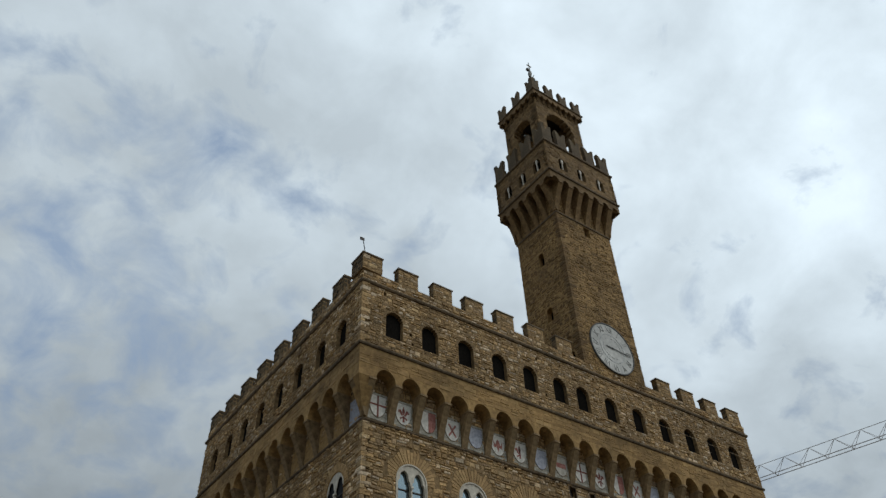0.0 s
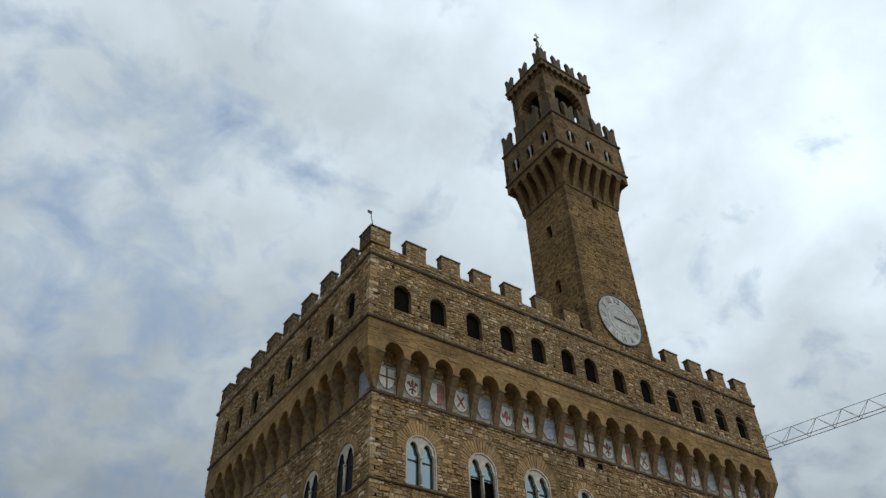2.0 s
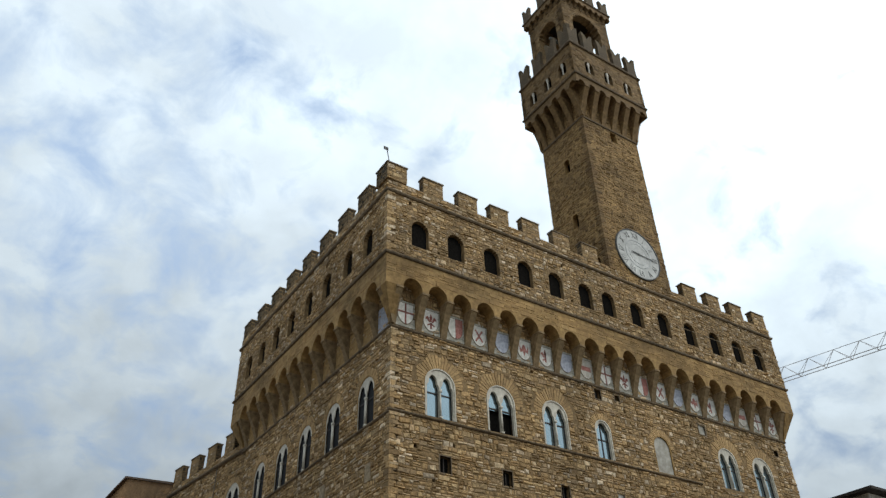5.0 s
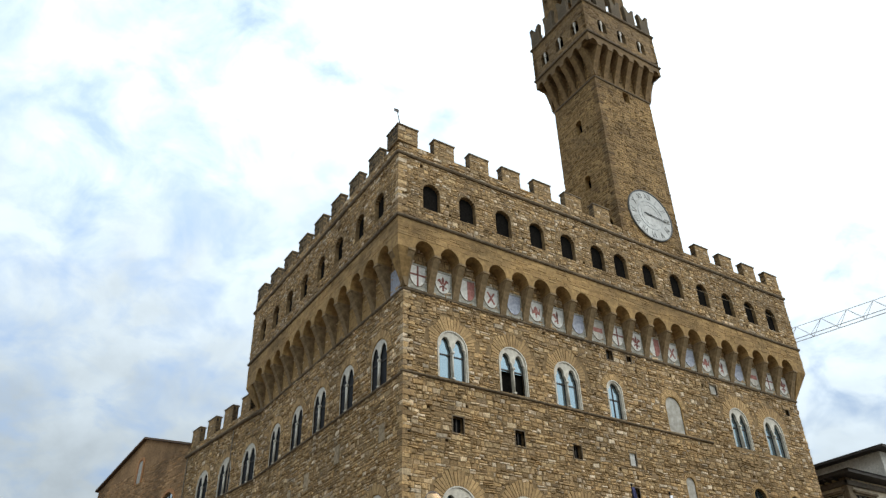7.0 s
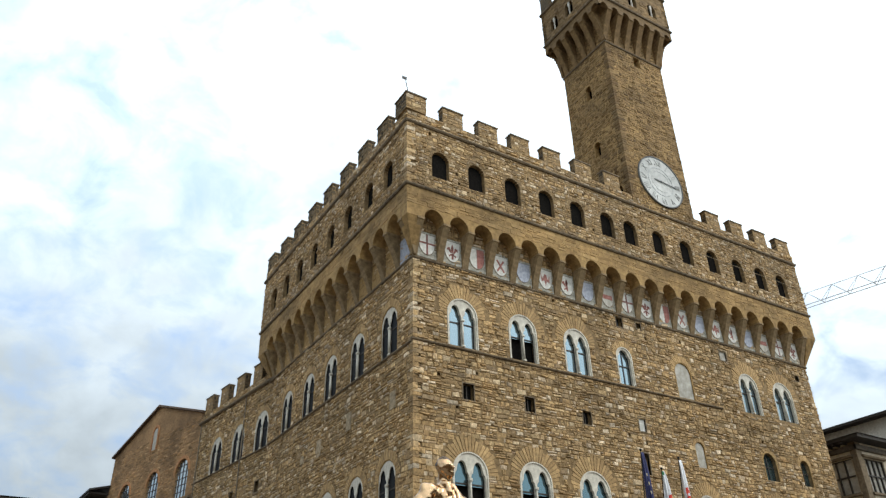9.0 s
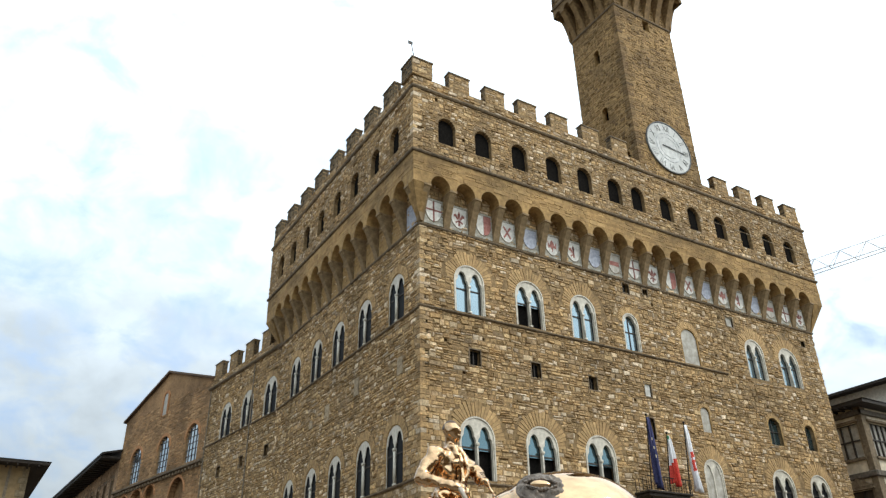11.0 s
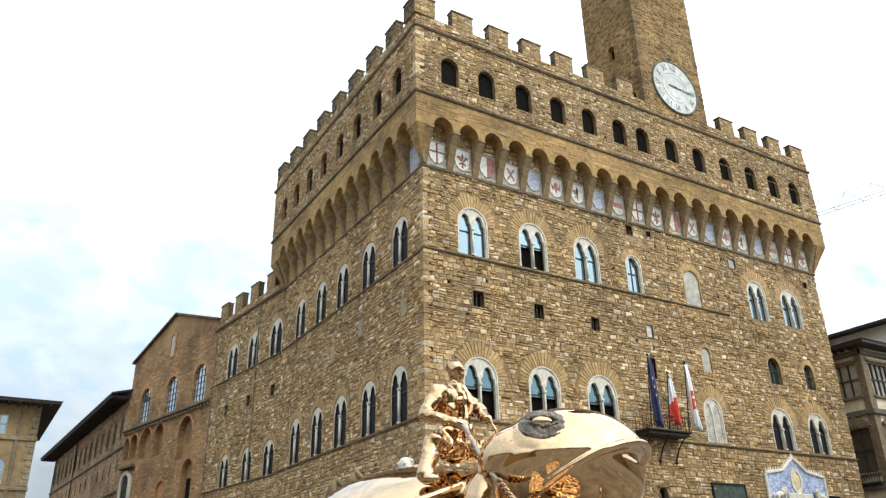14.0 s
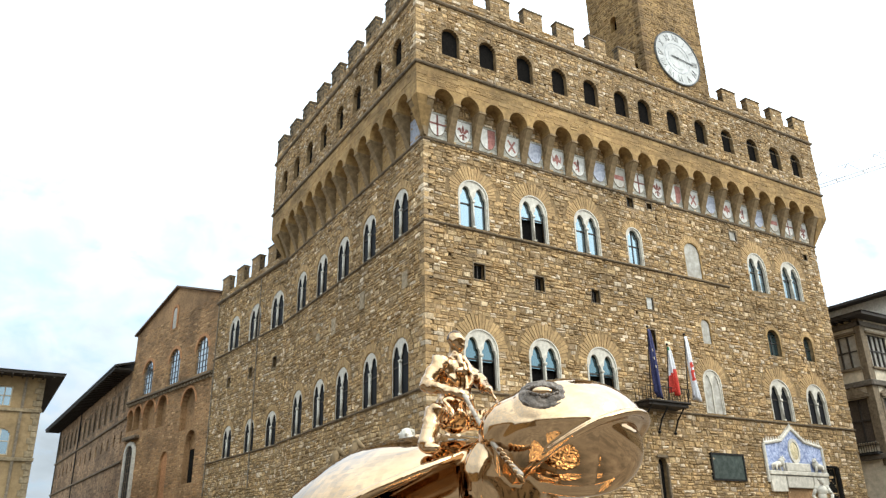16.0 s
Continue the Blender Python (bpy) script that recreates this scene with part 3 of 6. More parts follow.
def putlogs(holes, count, x0, x1, z0, z1):
    while count:
        x, z = PUT.uniform(x0, x1), PUT.uniform(z0, z1)
        if all(x + 0.5 < h[0] - h[5] or x - 0.3 > h[1] + h[5] or z + 0.6 < h[2] or z > h[3] + h[5] + 0.3 for h in holes):
            holes.append((x, x + PUT.uniform(0.16, 0.26), z, z + PUT.uniform(0.2, 0.34), False, 0.0))
            count -= 1


putlogs(H_FRONT, 16, 1.5, W - 1.5, 12.0, 28.0)
putlogs(H_SIDE, 8, 1.5, D - 1.5, 12.0, 28.0)
wall_f = stone_wall("wall_front", palace, FRONT, W, 0, Z_STR, 0.6, H_FRONT, 11, "front wall of tan sandstone blocks", single=(0, 6.2, 8.0, 22.2, 300), x_start=0.0)
wall_s = stone_wall("wall_flank", palace, SIDE, D, 0, Z_STR, 0.6, H_SIDE, 12, "flank wall of tan sandstone blocks", single=(D - 6.2, D, 8.0, 22.2, 300))
wall_l = stone_wall("wall_lower_wing", palace, LOW, LOW_L, 0, 29.4, 0.6, H_LOW + H_LOW_SQ, 13, "lower wing wall of tan sandstone blocks")

for a, b, n, o, bl in front_up:
    hgt = up_z[1] - up_z[0] - (0.5 if n == 1 else 0)
    bifora(palace, FRONT @ pose((a + b) / 2, 0, up_z[0]), b - a - 0.16, hgt - 0.08, n, bool(o), bool(bl))
for a, b, n, o, bl in front_low:
    hgt = low_z[1] - low_z[0] - (0.5 if a > 20 else 0)
    bifora(palace, FRONT @ pose((a + b) / 2, 0, low_z[0]), b - a - 0.16, hgt - 0.08, n, bool(o), bool(bl), dim=a > 30, teal=True)
bifora(palace, FRONT @ pose(25.625, 0, 16.95), 1.0, 1.98, 1, False, True)
for y in side_up:
    bifora(palace, SIDE @ pose(D - y, 0, up_z[0] - 0.15), 2.3, 3.56, 2, dim=True, side=True)
for y in side_low:
    bifora(palace, SIDE @ pose(D - y, 0, low_z[0] - 0.1), 2.3, 3.76, 2, dim=True, side=True)
for s in low_up:
    bifora(palace, LOW @ pose(16.2 - s, 0, 22.25), 2.5, 3.56, 2, dim=True, side=True, pale=True)
for s in low_low:
    bifora(palace, LOW @ pose(16.2 - s, 0, 11.2), 2.1, 3.16, 2, dim=True, side=True)
for a, b, c, d, mt in squares:
    square_window(palace, FRONT @ pose(a, 0, c), b - a, d - c, mt, mt is M_DARK, 0.35 if mt is M_DARK else 0.08)
for a, b, c, d, *_ in H_LOW_SQ:
    square_window(palace, LOW @ pose(a, 0, c), b - a, d - c, M_DARK, False)
for a, b, c, d in arched_small:
    bm = bmesh.new()
    box(bm, -(b - a) / 2, (b - a) / 2, 0.3, 0.33, 0, d - c)
    w = part("window", bm, M_GLASS_TEAL, palace, "small arched window with dim panes")
    w.matrix_basis = FRONT @ pose((a + b) / 2, 0, c)
    bm = bmesh.new()
    box(bm, -0.03, 0.03, 0.24, 0.29, 0, d - c)
    box(bm, -(b - a) / 2, (b - a) / 2, 0.245, 0.285, (d - c) * 0.5, (d - c) * 0.5 + 0.06)
    part("casement", bm, M_WOOD, w)
    mesh_part("moulding", *arch_ring(b - a, d - c, 0.14, 0.05), M_ASHLAR, w)
bm = bmesh.new()
box(bm, 18.6, 19.45, 0.4, 0.45, 3.6, 8.0)
part("doorway", bm, M_DARK, palace, "dark narrow doorway")
bm = bmesh.new()
box(bm, 18.5, 19.55, -0.1, 0.1, 7.95, 8.12)
box(bm, 18.5, 18.64, -0.08, 0.1, 5, 7.5)
box(bm, 19.41, 19.55, -0.08, 0.1, 5, 7.5)
part("door_surround", bm, M_TRIM, palace)


def course_line(name, m, x0, x1, z, h=0.19, d=0.17, mat=None):
    """A projecting string course with a sloped top."""
    v = []
    for x in (x0, x1):
        v += [(x, 0.05, z), (x, -d * 0.6, z), (x, -d, z + h * 0.35), (x, -d, z + h * 0.7), (x, 0.05, z + h)]
    f = [(i, i + 1, i + 6, i + 5) for i in range(4)] + [(4, 3, 2, 1, 0), (5, 6, 7, 8, 9)]
    ob = mesh_part(name, v, f, mat or M_TRIM, palace)
    ob.matrix_basis = m
    return ob


course_line("string_course", FRONT, -0.2, W + 0.1, Z_STR3 - 0.13)
course_line("string_course", SIDE, 0, D, Z_STR3 - 0.13)
course_line("string_course", LOW, 0, LOW_L, Z_STR3 - 0.2)
course_line("string_course", FRONT, -0.2, 29.3, Z_STR2 - 0.13)
course_line("string_course", SIDE, 0, D, Z_STR2 - 0.25)
course_line("string_course", LOW, 0, LOW_L, Z_STR2 - 0.25)
course_line("string_course", FRONT, -0.15, W + 0.1, Z_FOOT - 0.15, 0.22, 0.16)
course_line("string_course", SIDE, -0.8, D, Z_FOOT - 0.15, 0.22, 0.16)
course_line("cornice", LOW, 0, LOW_L, 28.4, 0.35, 0.28)

# Blocked openings in the flank
for y, z, wd, hg2 in ((2.65, 18.3, 0.75, 1.2), (9.3, 18.7, 0.8, 1.35), (14.5, 18.1, 0.8, 1.35), (17.7, 18.3, 0.7, 0.7)):
    bm = bmesh.new()
    box(bm, D - y - wd / 2, D - y + wd / 2, -0.09, 0.1, z, z + hg2, 0.02)
    ob = part("blocked_opening", bm, M_BLOCKED, palace, "small opening filled with pale stone")
    ob.matrix_basis = SIDE


def corner_stones(cx, cy, z0, z1, out, mat, seed):
    """Long and short blocks bonded round an outer corner."""
    rng = random.Random(seed)
    z, k = z0, 0
    while z < z1 - 0.1:
        h = min(rng.uniform(0.22, 0.44), z1 - z)
        a, b = (rng.uniform(0.5, 0.85), rng.uniform(0.25, 0.4))[::1 if k % 2 else -1]
        o, v = out * rng.uniform(0.85, 1.15), []
        for zz, s in ((z + 0.008, 0.0), (z + 0.03, 1.0), (z + h - 0.03, 1.0), (z + h - 0.008, 0.0)):
            q = o - 0.02 + 0.02 * s
            v += [(cx - q, cy - q, zz), (cx + a, cy - q, zz), (cx + a, cy + 0.05, zz), (cx + 0.05, cy + 0.05, zz), (cx + 0.05, cy + b, zz), (cx - q, cy + b, zz)]
        f = [(n + i, n + (i + 1) % 6, n + 6 + (i + 1) % 6, n + 6 + i) for n in (0, 6, 12) for i in (0, 1, 4, 5)]
        f += [(18, 19, 20, 21), (18, 21, 22, 23), (3, 2, 1, 0), (5, 4, 3, 0)]
        mesh_part("corner_stone", v, f, mat, palace)
        z, k = z + h, k + 1


corner_stones(0, 0, 0, Z_STR3 - 0.14, 0.07, M_STONE_ONE, 14)
corner_stones(0, 0, Z_STR3 + 0.07, Z_FOOT - 0.16, 0.07, M_STONE_ONE, 15)
corner_stones(-OVER, -OVER, Z_STR + 0.15, Z_CORN - 0.05, 0.06, M_STONE_ONE, 16)
corner_stones(21.75, -OVER - 0.03, Z_CORN, 59.3, 0.045, M_TOWER_ONE, 17)

# Plain walls and decks that close the palace
bm = bmesh.new()
box(bm, W - 0.6, W, 0.6, 30, 0, Z_STR)
box(bm, 0.6, W - 0.6, 29.4, 30, 0, Z_STR)
part("wall_rear", bm, M_MORTAR, palace)
bm = bmesh.new()
box(bm, -OVER + 0.5, W + OVER - 0.5, -OVER + 0.5, 28.0, 39.3, 39.6)
part("roof_deck", bm, M_TRIM, palace)
bm = bmesh.new()
box(bm, 0.7, 14, 27.5, 43.0, 28.9, 29.2)
part("roof_deck", bm, M_TRIM, palace)


def arcade(parent, m, first, pitch, n, half, foot, spring, top, over, x_from, x_to, plate, corbel_mat, label=""):
    """Arches on corbels that carry a projecting wall; local y = 0 is its face, y = over the wall below."""
    cols = [(x_from, spring)]
    for i in range(n):
        c = first + i * pitch
        cols.append((c - half, spring))
        for k in range(1, 12):
            a = math.pi * k / 12
            cols.append((c - half * math.cos(a), spring + half * math.sin(a) * 1.15))
        cols.append((c + half, spring))
    cols.append((x_to, spring))
    v, f = [], []
    for x, z in cols:
        v += [(x, 0, z), (x, 0, top), (x, over, z), (x, over, top)]
    for i in range(len(cols) - 1):
        a, b = 4 * i, 4 * i + 4
        f += [(a, b, b + 1, a + 1), (a + 2, b + 2, b, a), (a + 1, b + 1, b + 3, a + 3)]
    ob = mesh_part("arcade", v, f, plate, parent, label)
    ob.matrix_basis = m
    cw = (pitch - 2 * half) / 2
    prof = [(over + 0.05, foot), (over - 0.10, foot + 0.06), (over * 0.72, foot + (spring - foot) * 0.30), (over * 0.36, foot + (spring - foot) * 0.66),
            (0.03, spring - 0.16), (-0.04, spring - 0.14), (-0.04, spring + 0.02), (over + 0.05, spring + 0.02)]
    cv, cf = [], []
    for s in (-1, 1):
        for k, (y, z) in enumerate(prof):
            w = cw * (1.0 if k < 5 or k == 7 else 1.12)
            cv.append((s * w, y, z))
    k = len(prof)
    cf += [(i, (i + 1) % k, k + (i + 1) % k, k + i) for i in range(k)] + [tuple(range(k - 1, -1, -1)), tuple(range(k, 2 * k))]
    src = None
    for i in range(n + 1):
        x = first - pitch / 2 + i * pitch
        if x - cw < x_from or x + cw > x_to:
            continue
        if src is None:
            src = mesh_part("corbel", cv, cf, corbel_mat, parent)
            src.matrix_basis = m @ pose(x, 0, 0)
        else:
            share("corbel", src, parent, m @ pose(x, 0, 0))


M_BAND = material("smooth_band_blocks", [(0.285, 0.170, 0.064), (0.335, 0.205, 0.080), (0.375, 0.236, 0.094), (0.305, 0.184, 0.070)], grain=2.6, bump=0.4, bump_dist=0.03, vary="island", stain=0.8, tone=(0.88, 1.1))
GF = facing(-OVER, -OVER, 0)
GS_L = D + 2 * OVER + 0.9
GS = facing(-OVER, -OVER + GS_L, -90)
P_F, P_S = 2.108, 2.19
arcade(palace, GF, 1.06 + OVER, P_F, 20, 0.80, Z_FOOT, Z_SPRING, Z_STR, OVER, 0, W + 2 * OVER, M_ASHLAR, M_CORBEL, "smooth tan stone band over round arches")
arcade(palace, GS, GS_L - OVER - (1.0 + 11 * P_S), P_S, 12, 0.84, Z_FOOT, Z_SPRING, Z_STR, OVER, 0, GS_L, M_ASHLAR, M_CORBEL, "smooth tan stone band over round arches")
for m, ln, seed in ((GF, W + 2 * OVER, 23), (GS, GS_L, 24)):
    rng = random.Random(seed)
    v, f = stone_mesh(rng, courses(rng, ln, Z_SPRING + 0.96, Z_STR - 0.14, [], (0.26, 0.40), (0.5, 1.2)), gap=0.008, proud=(0.012, 0.03), chamfer=0.015, wave=0.02)
    ob = mesh_part("band_stonework", v, f, M_BAND, palace)
    ob.matrix_basis = m
    tagged(ob, "close-jointed smooth tan blocks over the arches", kind="stuff")
# corner corbels: inverted pyramids under the corners of the gallery
for x0, x1, y0, y1, fx, fy in ((-OVER, 0.12, -OVER, 0.12, 0.0, 0.0), (W - 0.12, W + OVER, -OVER, 0.12, W, 0.0), (-OVER, 0.12, D + 0.5, -OVER + GS_L, 0.0, D + 0.6)):
    bm = bmesh.new()
    low = [bm.verts.new((fx + (x1 - x0) * 0.05 * (1 if q in (1, 2) else -1), fy + (y1 - y0) * 0.05 * (1 if q in (2, 3) else -1), Z_FOOT)) for q in range(4)]
    mid = [bm.verts.new(((x0 + x1) / 2 * 0.45 + fx * 0.55 + (x1 - x0) * (0.27 if q in (1, 2) else -0.27), (y0 + y1) / 2 * 0.45 + fy * 0.55 + (y1 - y0) * (0.27 if q in (2, 3) else -0.27), Z_FOOT + 1.25)) for q in range(4)]
    hi = [bm.verts.new(((x1 if q in (1, 2) else x0), (y1 if q in (2, 3) else y0), Z_SPRING + 0.02)) for q in range(4)]
    for a, b in ((low, mid), (mid, hi)):
        for q in range(4):
            bm.faces.new((a[q], a[(q + 1) % 4], b[(q + 1) % 4], b[q]))
    bm.faces.new(hi)
    bm.faces.new(low[::-1])
    part("corner_corbel", bm, M_ASHLAR, palace)
# solid of the gallery behind its arches, right end and rear
bm = bmesh.new()
box(bm, W + OVER - 0.5, W + OVER, -OVER + 0.5, 28, Z_SPRING, Z_PAR)
box(bm, -OVER + 0.5, W + OVER - 0.5, 27.5, 28, Z_SPRING, Z_PAR)
part("gallery_rear_wall", bm, M_MORTAR, palace)

gal_f = [1.69, 4.9, 8.3, 11.64, 14.86, 18.13, 20.76, 24.13, 27.53, 30.97, 34.4, 37.6, 40.7]
gal_s = [1.78, 4.98, 8.7, 12.1, 15.6, 18.9, 22.15, 25.35]
HG_F = [(x + OVER - 0.74, x + OVER + 0.74, 34.9, 37.3, True, 0.22) for x in gal_f]
HG_S = [(GS_L - OVER - y - 0.72, GS_L - OVER - y + 0.72, 34.9, 37.25, True, 0.22) for y in gal_s]
putlogs(HG_F, 16, 1.5, W, 34.0, 38.8)
putlogs(HG_S, 8, 1.5, D, 34.0, 38.8)
gw_f = stone_wall("gallery_wall", palace, GF, W + 2 * OVER, Z_STR, Z_CORN, 0.5, HG_F, 21, "rubble stone gallery wall", hs=(0.15, 0.36), ls=(0.2, 0.6), proud=(0.01, 0.09))
gw_s = stone_wall("gallery_wall", palace, GS, GS_L, Z_STR, Z_CORN, 0.5, HG_S, 22, "rubble stone gallery wall", hs=(0.15, 0.36), ls=(0.2, 0.6), proud=(0.01, 0.09))
# Thin near-black sheets behind the openings paint in the gallery's shade.
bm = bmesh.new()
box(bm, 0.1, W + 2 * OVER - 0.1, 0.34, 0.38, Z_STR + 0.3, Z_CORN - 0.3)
ob = part("gallery_room", bm, M_DARK, palace, "near-black sheet standing for the unlit gallery behind the openings")
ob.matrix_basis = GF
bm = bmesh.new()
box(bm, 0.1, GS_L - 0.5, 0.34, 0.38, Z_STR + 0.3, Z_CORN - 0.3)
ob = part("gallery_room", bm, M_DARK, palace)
ob.matrix_basis = GS
for m, ln in ((GF, W + 2 * OVER), (GS, GS_L)):
    course_line("string_course", m, -0.1, ln + 0.1, Z_STR - 0.12, 0.26, 0.16)
    course_line("cornice", m, -0.14, ln + 0.14, Z_CORN - 0.1, 0.3, 0.2)
stone_wall("parapet", palace, GF, W + 2 * OVER, Z_CORN + 0.15, Z_PAR, 0.55, [], 31, hs=(0.25, 0.4), ls=(0.3, 0.7))
stone_wall("parapet", palace, GS, GS_L, Z_CORN + 0.15, Z_PAR, 0.55, [], 32, hs=(0.25, 0.4), ls=(0.3, 0.7))


def merlon(parent, m, width, z0, z1, thick, seed, src=None, face=None):
    """A square-topped merlon with stones on its faces and a slab on top."""
    if src:
        return share("merlon", src, parent, m)
    rng = random.Random(seed)
    v, f = wall_mesh(width, z0, z1 - 0.1, thick, [])
    idx = [0] * len(f)
    for mm, ln in ((Matrix.Identity(4), width), (facing(0, thick, -90), thick), (facing(width, 0, 90), thick)):
        sv, sf = stone_mesh(rng, courses(rng, ln, z0, z1 - 0.12, [], (0.28, 0.45), (0.35, 0.8)), proud=(0.01, 0.05))
        n = len(v)
        v += [tuple(mm @ Vector(p)) for p in sv]
        f += [tuple(n + i for i in q) for q in sf]
        # Side stones take the darkened material, so their shade is painted in.
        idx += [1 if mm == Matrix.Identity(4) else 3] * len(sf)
    n = len(v)
    e = 0.07
    v += [(-e, -e, z1 - 0.12), (width + e, -e, z1 - 0.12), (width + e, thick + e, z1 - 0.12), (-e, thick + e, z1 - 0.12),
          (-e, -e, z1), (width + e, -e, z1), (width + e, thick + e, z1), (-e, thick + e, z1)]
    sl = [(n, n + 1, n + 5, n + 4), (n + 1, n + 2, n + 6, n + 5), (n + 2, n + 3, n + 7, n + 6), (n + 3, n, n + 4, n + 7), (n + 4, n + 5, n + 6, n + 7), (n + 3, n + 2, n + 1, n)]
    f += sl
    idx += [2] * 6
    ob = mesh_part("merlon", v, f, [M_MORTAR, face or M_STONE, M_TRIM, M_MERLON_DARK], parent)
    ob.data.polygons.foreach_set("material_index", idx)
    ob.matrix_basis = m
    return ob


mer = [merlon(palace, GF @ pose(x, 0, 0), 1.85, Z_PAR, Z_MER, 0.6, 41 + k) for k, x in enumerate((3.15, 6.5, 9.7))]
merlon(palace, GF @ pose(-0.15, -0.1, 0), 1.75, Z_PAR, Z_MER + 0.1, 1.7, 40)
for k, x in enumerate((13.0, 16.4, 19.7, 32.6, 36.0, 39.4)):
    merlon(palace, GF @ pose(x, 0, 0), 1.85, Z_PAR, Z_MER, 0.6, 0, mer[k % 3])
merlon(palace, GF @ pose(42.85, 0, 0), 1.95, Z_PAR, Z_MER, 0.6, 47)
for k in range(8):
    y = 1.9 + 3.5 * k
    mm = GS @ pose(GS_L - OVER - y - 1.85, 0, 0)
    # Flank merlons carry the painted shade on their outer faces too.
    flank_mer = merlon(palace, mm, 1.85, Z_PAR, Z_MER, 0.6, 45, None, M_MERLON_DARK) if k == 0 else merlon(palace, mm, 1.85, Z_PAR, Z_MER, 0.6, 0, flank_mer) and flank_mer
lowm = None
for k in range(4):
    s = 2.1 + 3.85 * k
    mm = LOW @ pose(16.2 - s - 1.9, 0, 0)
    lowm = merlon(palace, mm, 1.9, 29.4, 31.3, 0.6, 52) if lowm is None else merlon(palace, mm, 1.9, 29.4, 31.3, 0.6, 0, lowm) and lowm
bm = bmesh.new()
box(bm, 29.2, 44.7, -0.08, -0.05, 36.41, 36.44)
tie = part("iron_tie", bm, M_BLOCKED, palace, "pale horizontal tie along the gallery wall")
tie.matrix_basis = GF @ pose(0, -0.05, 0)
bm = bmesh.new()
tube(bm, (-0.6, -0.5, 42.1), (-1.1, -0.7, 44.0), 0.04, 0.03, 6)
box(bm, -1.35, -0.95, -0.72, -0.68, 43.7, 44.0)
part("lightning_rod", bm, M_IRON, palace)
bm = bmesh.new()
tube(bm, (16.2 - 4.9, -0.1, 8), (16.2 - 4.9, -0.1, 28.3), 0.07, None, 8)
ob = part("drainpipe", bm, M_COPPER, palace, "thin copper drainpipe")
ob.matrix_basis = LOW
share("drainpipe", ob, palace, LOW @ pose(-10.8, 0, 0))


# Painted coats of arms under the front arches
def poly_part(name, pts, mat, parent, y, thick=0.03):
    n = len(pts)
    v = [(x, y, z) for x, z in pts] + [(x, y - thick, z) for x, z in pts]
    f = [tuple(range(n, 2 * n)), tuple(range(n - 1, -1, -1))] + [(i, (i + 1) % n, n + (i + 1) % n, n + i) for i in range(n)]
    return mesh_part(name, v, f, mat, parent)


def shield_outline(s):
    pts = [(-0.48, 0.62), (0.48, 0.62)]
    for k in range(1, 12):
        a = math.pi * k / 12
        pts.append((0.48 * math.cos(a), 0.15 - 0.75 * math.sin(a) ** 0.9))
    return [(x * s, z * s) for x, z in pts]


def cross_bars(w, h, t, dz=0.0):
    return [[(-t, -h + dz), (t, -h + dz), (t, h + dz), (-t, h + dz)], [(-w, -t + 0.08), (w, -t + 0.08), (w, t + 0.08), (-w, t + 0.08)]]


def lily():
    petals = [[(0, 0.52), (-0.1, 0.22), (-0.04, -0.05), (0.04, -0.05), (0.1, 0.22)]]
    for s in (-1, 1):
        petals.append([(s * 0.04, -0.05), (s * 0.2, 0.3), (s * 0.36, 0.22), (s * 0.38, 0.05), (s * 0.28, 0.1), (s * 0.12, -0.12)][:: -s])
        petals.append([(0, -0.1), (s * 0.26, -0.26), (s * 0.22, -0.36), (0, -0.2)][:: -s])
    petals.append([(-0.05, -0.1), (-0.07, -0.5), (0.07, -0.5), (0.05, -0.1)])
    return petals


def saltire():
    return [[(-0.3, -0.35), (-0.2, -0.42), (0.3, 0.35), (0.2, 0.42)], [(0.3, -0.35), (0.2, 0.42 - 0.84), (-0.3, 0.35), (-0.2, 0.42)][::-1]]


def arms(kind, x):
    bm = bmesh.new()
    box(bm, -0.80, 0.80, -0.05, 0.0, 0, 2.1, 0.02)
    p = part("painted_panel", bm, M_PANEL, palace, "pale panel painted with a coat of arms")
    p.matrix_basis = FRONT @ pose(x, -0.02, Z_FOOT + 0.12)
    field = {"cross": M_WHITEP, "lily": M_WHITEP, "half": M_WHITEP, "keys": M_WHITEP, "blue": M_BLUE, "eagle": M_WHITEP, "lion": M_WHITEP, "grey": M_BLUE, "redlow": M_PLASTER}[kind]
    pts = shield_outline(1.32)
    rim = poly_part("rim", shield_outline(1.42), M_TRIM, p, -0.052, 0.012)
    rim.location.z = 1.05
    sh = poly_part("shield", pts, field, p, -0.066, 0.03)
    sh.location.z = 1.05
    shapes, mt = [], M_RED
    if kind == "cross":
        shapes, mt = cross_bars(0.56, 0.66, 0.055), M_DARKPAINT
    elif kind == "lily":
        shapes, mt = lily(), M_DARKPAINT
    elif kind == "half":
        shapes = [[(0, 0.81), (0, -0.76)] + sorted([q for q in pts if q[0] > 0.01], key=lambda q: q[1])]
    elif kind == "keys":
        shapes, mt = saltire(), M_RED
    elif kind == "eagle":
        shapes = [[(-0.36, 0.35), (-0.2, 0.0), (-0.1, 0.3), (0, 0.4), (0.1, 0.3), (0.2, 0.0), (0.36, 0.35), (0.3, -0.2), (0.1, -0.1), (0, -0.45), (-0.1, -0.1), (-0.3, -0.2)][::-1]]
    elif kind == "redlow":
        shapes = [[(-0.4, -0.12), (0.4, -0.12), (0.4, 0.2), (-0.4, 0.2)]]
    elif kind == "lion":
        shapes = lily()[:3] + cross_bars(0.2, 0.4, 0.06)[:1]
    for q in shapes:
        e = poly_part("emblem", q, mt, p, -0.098, 0.012)
        e.location.z = 1.05
        e.scale = (1.0, 1, 1.0) if kind == "half" else (1.22, 1, 1.22)


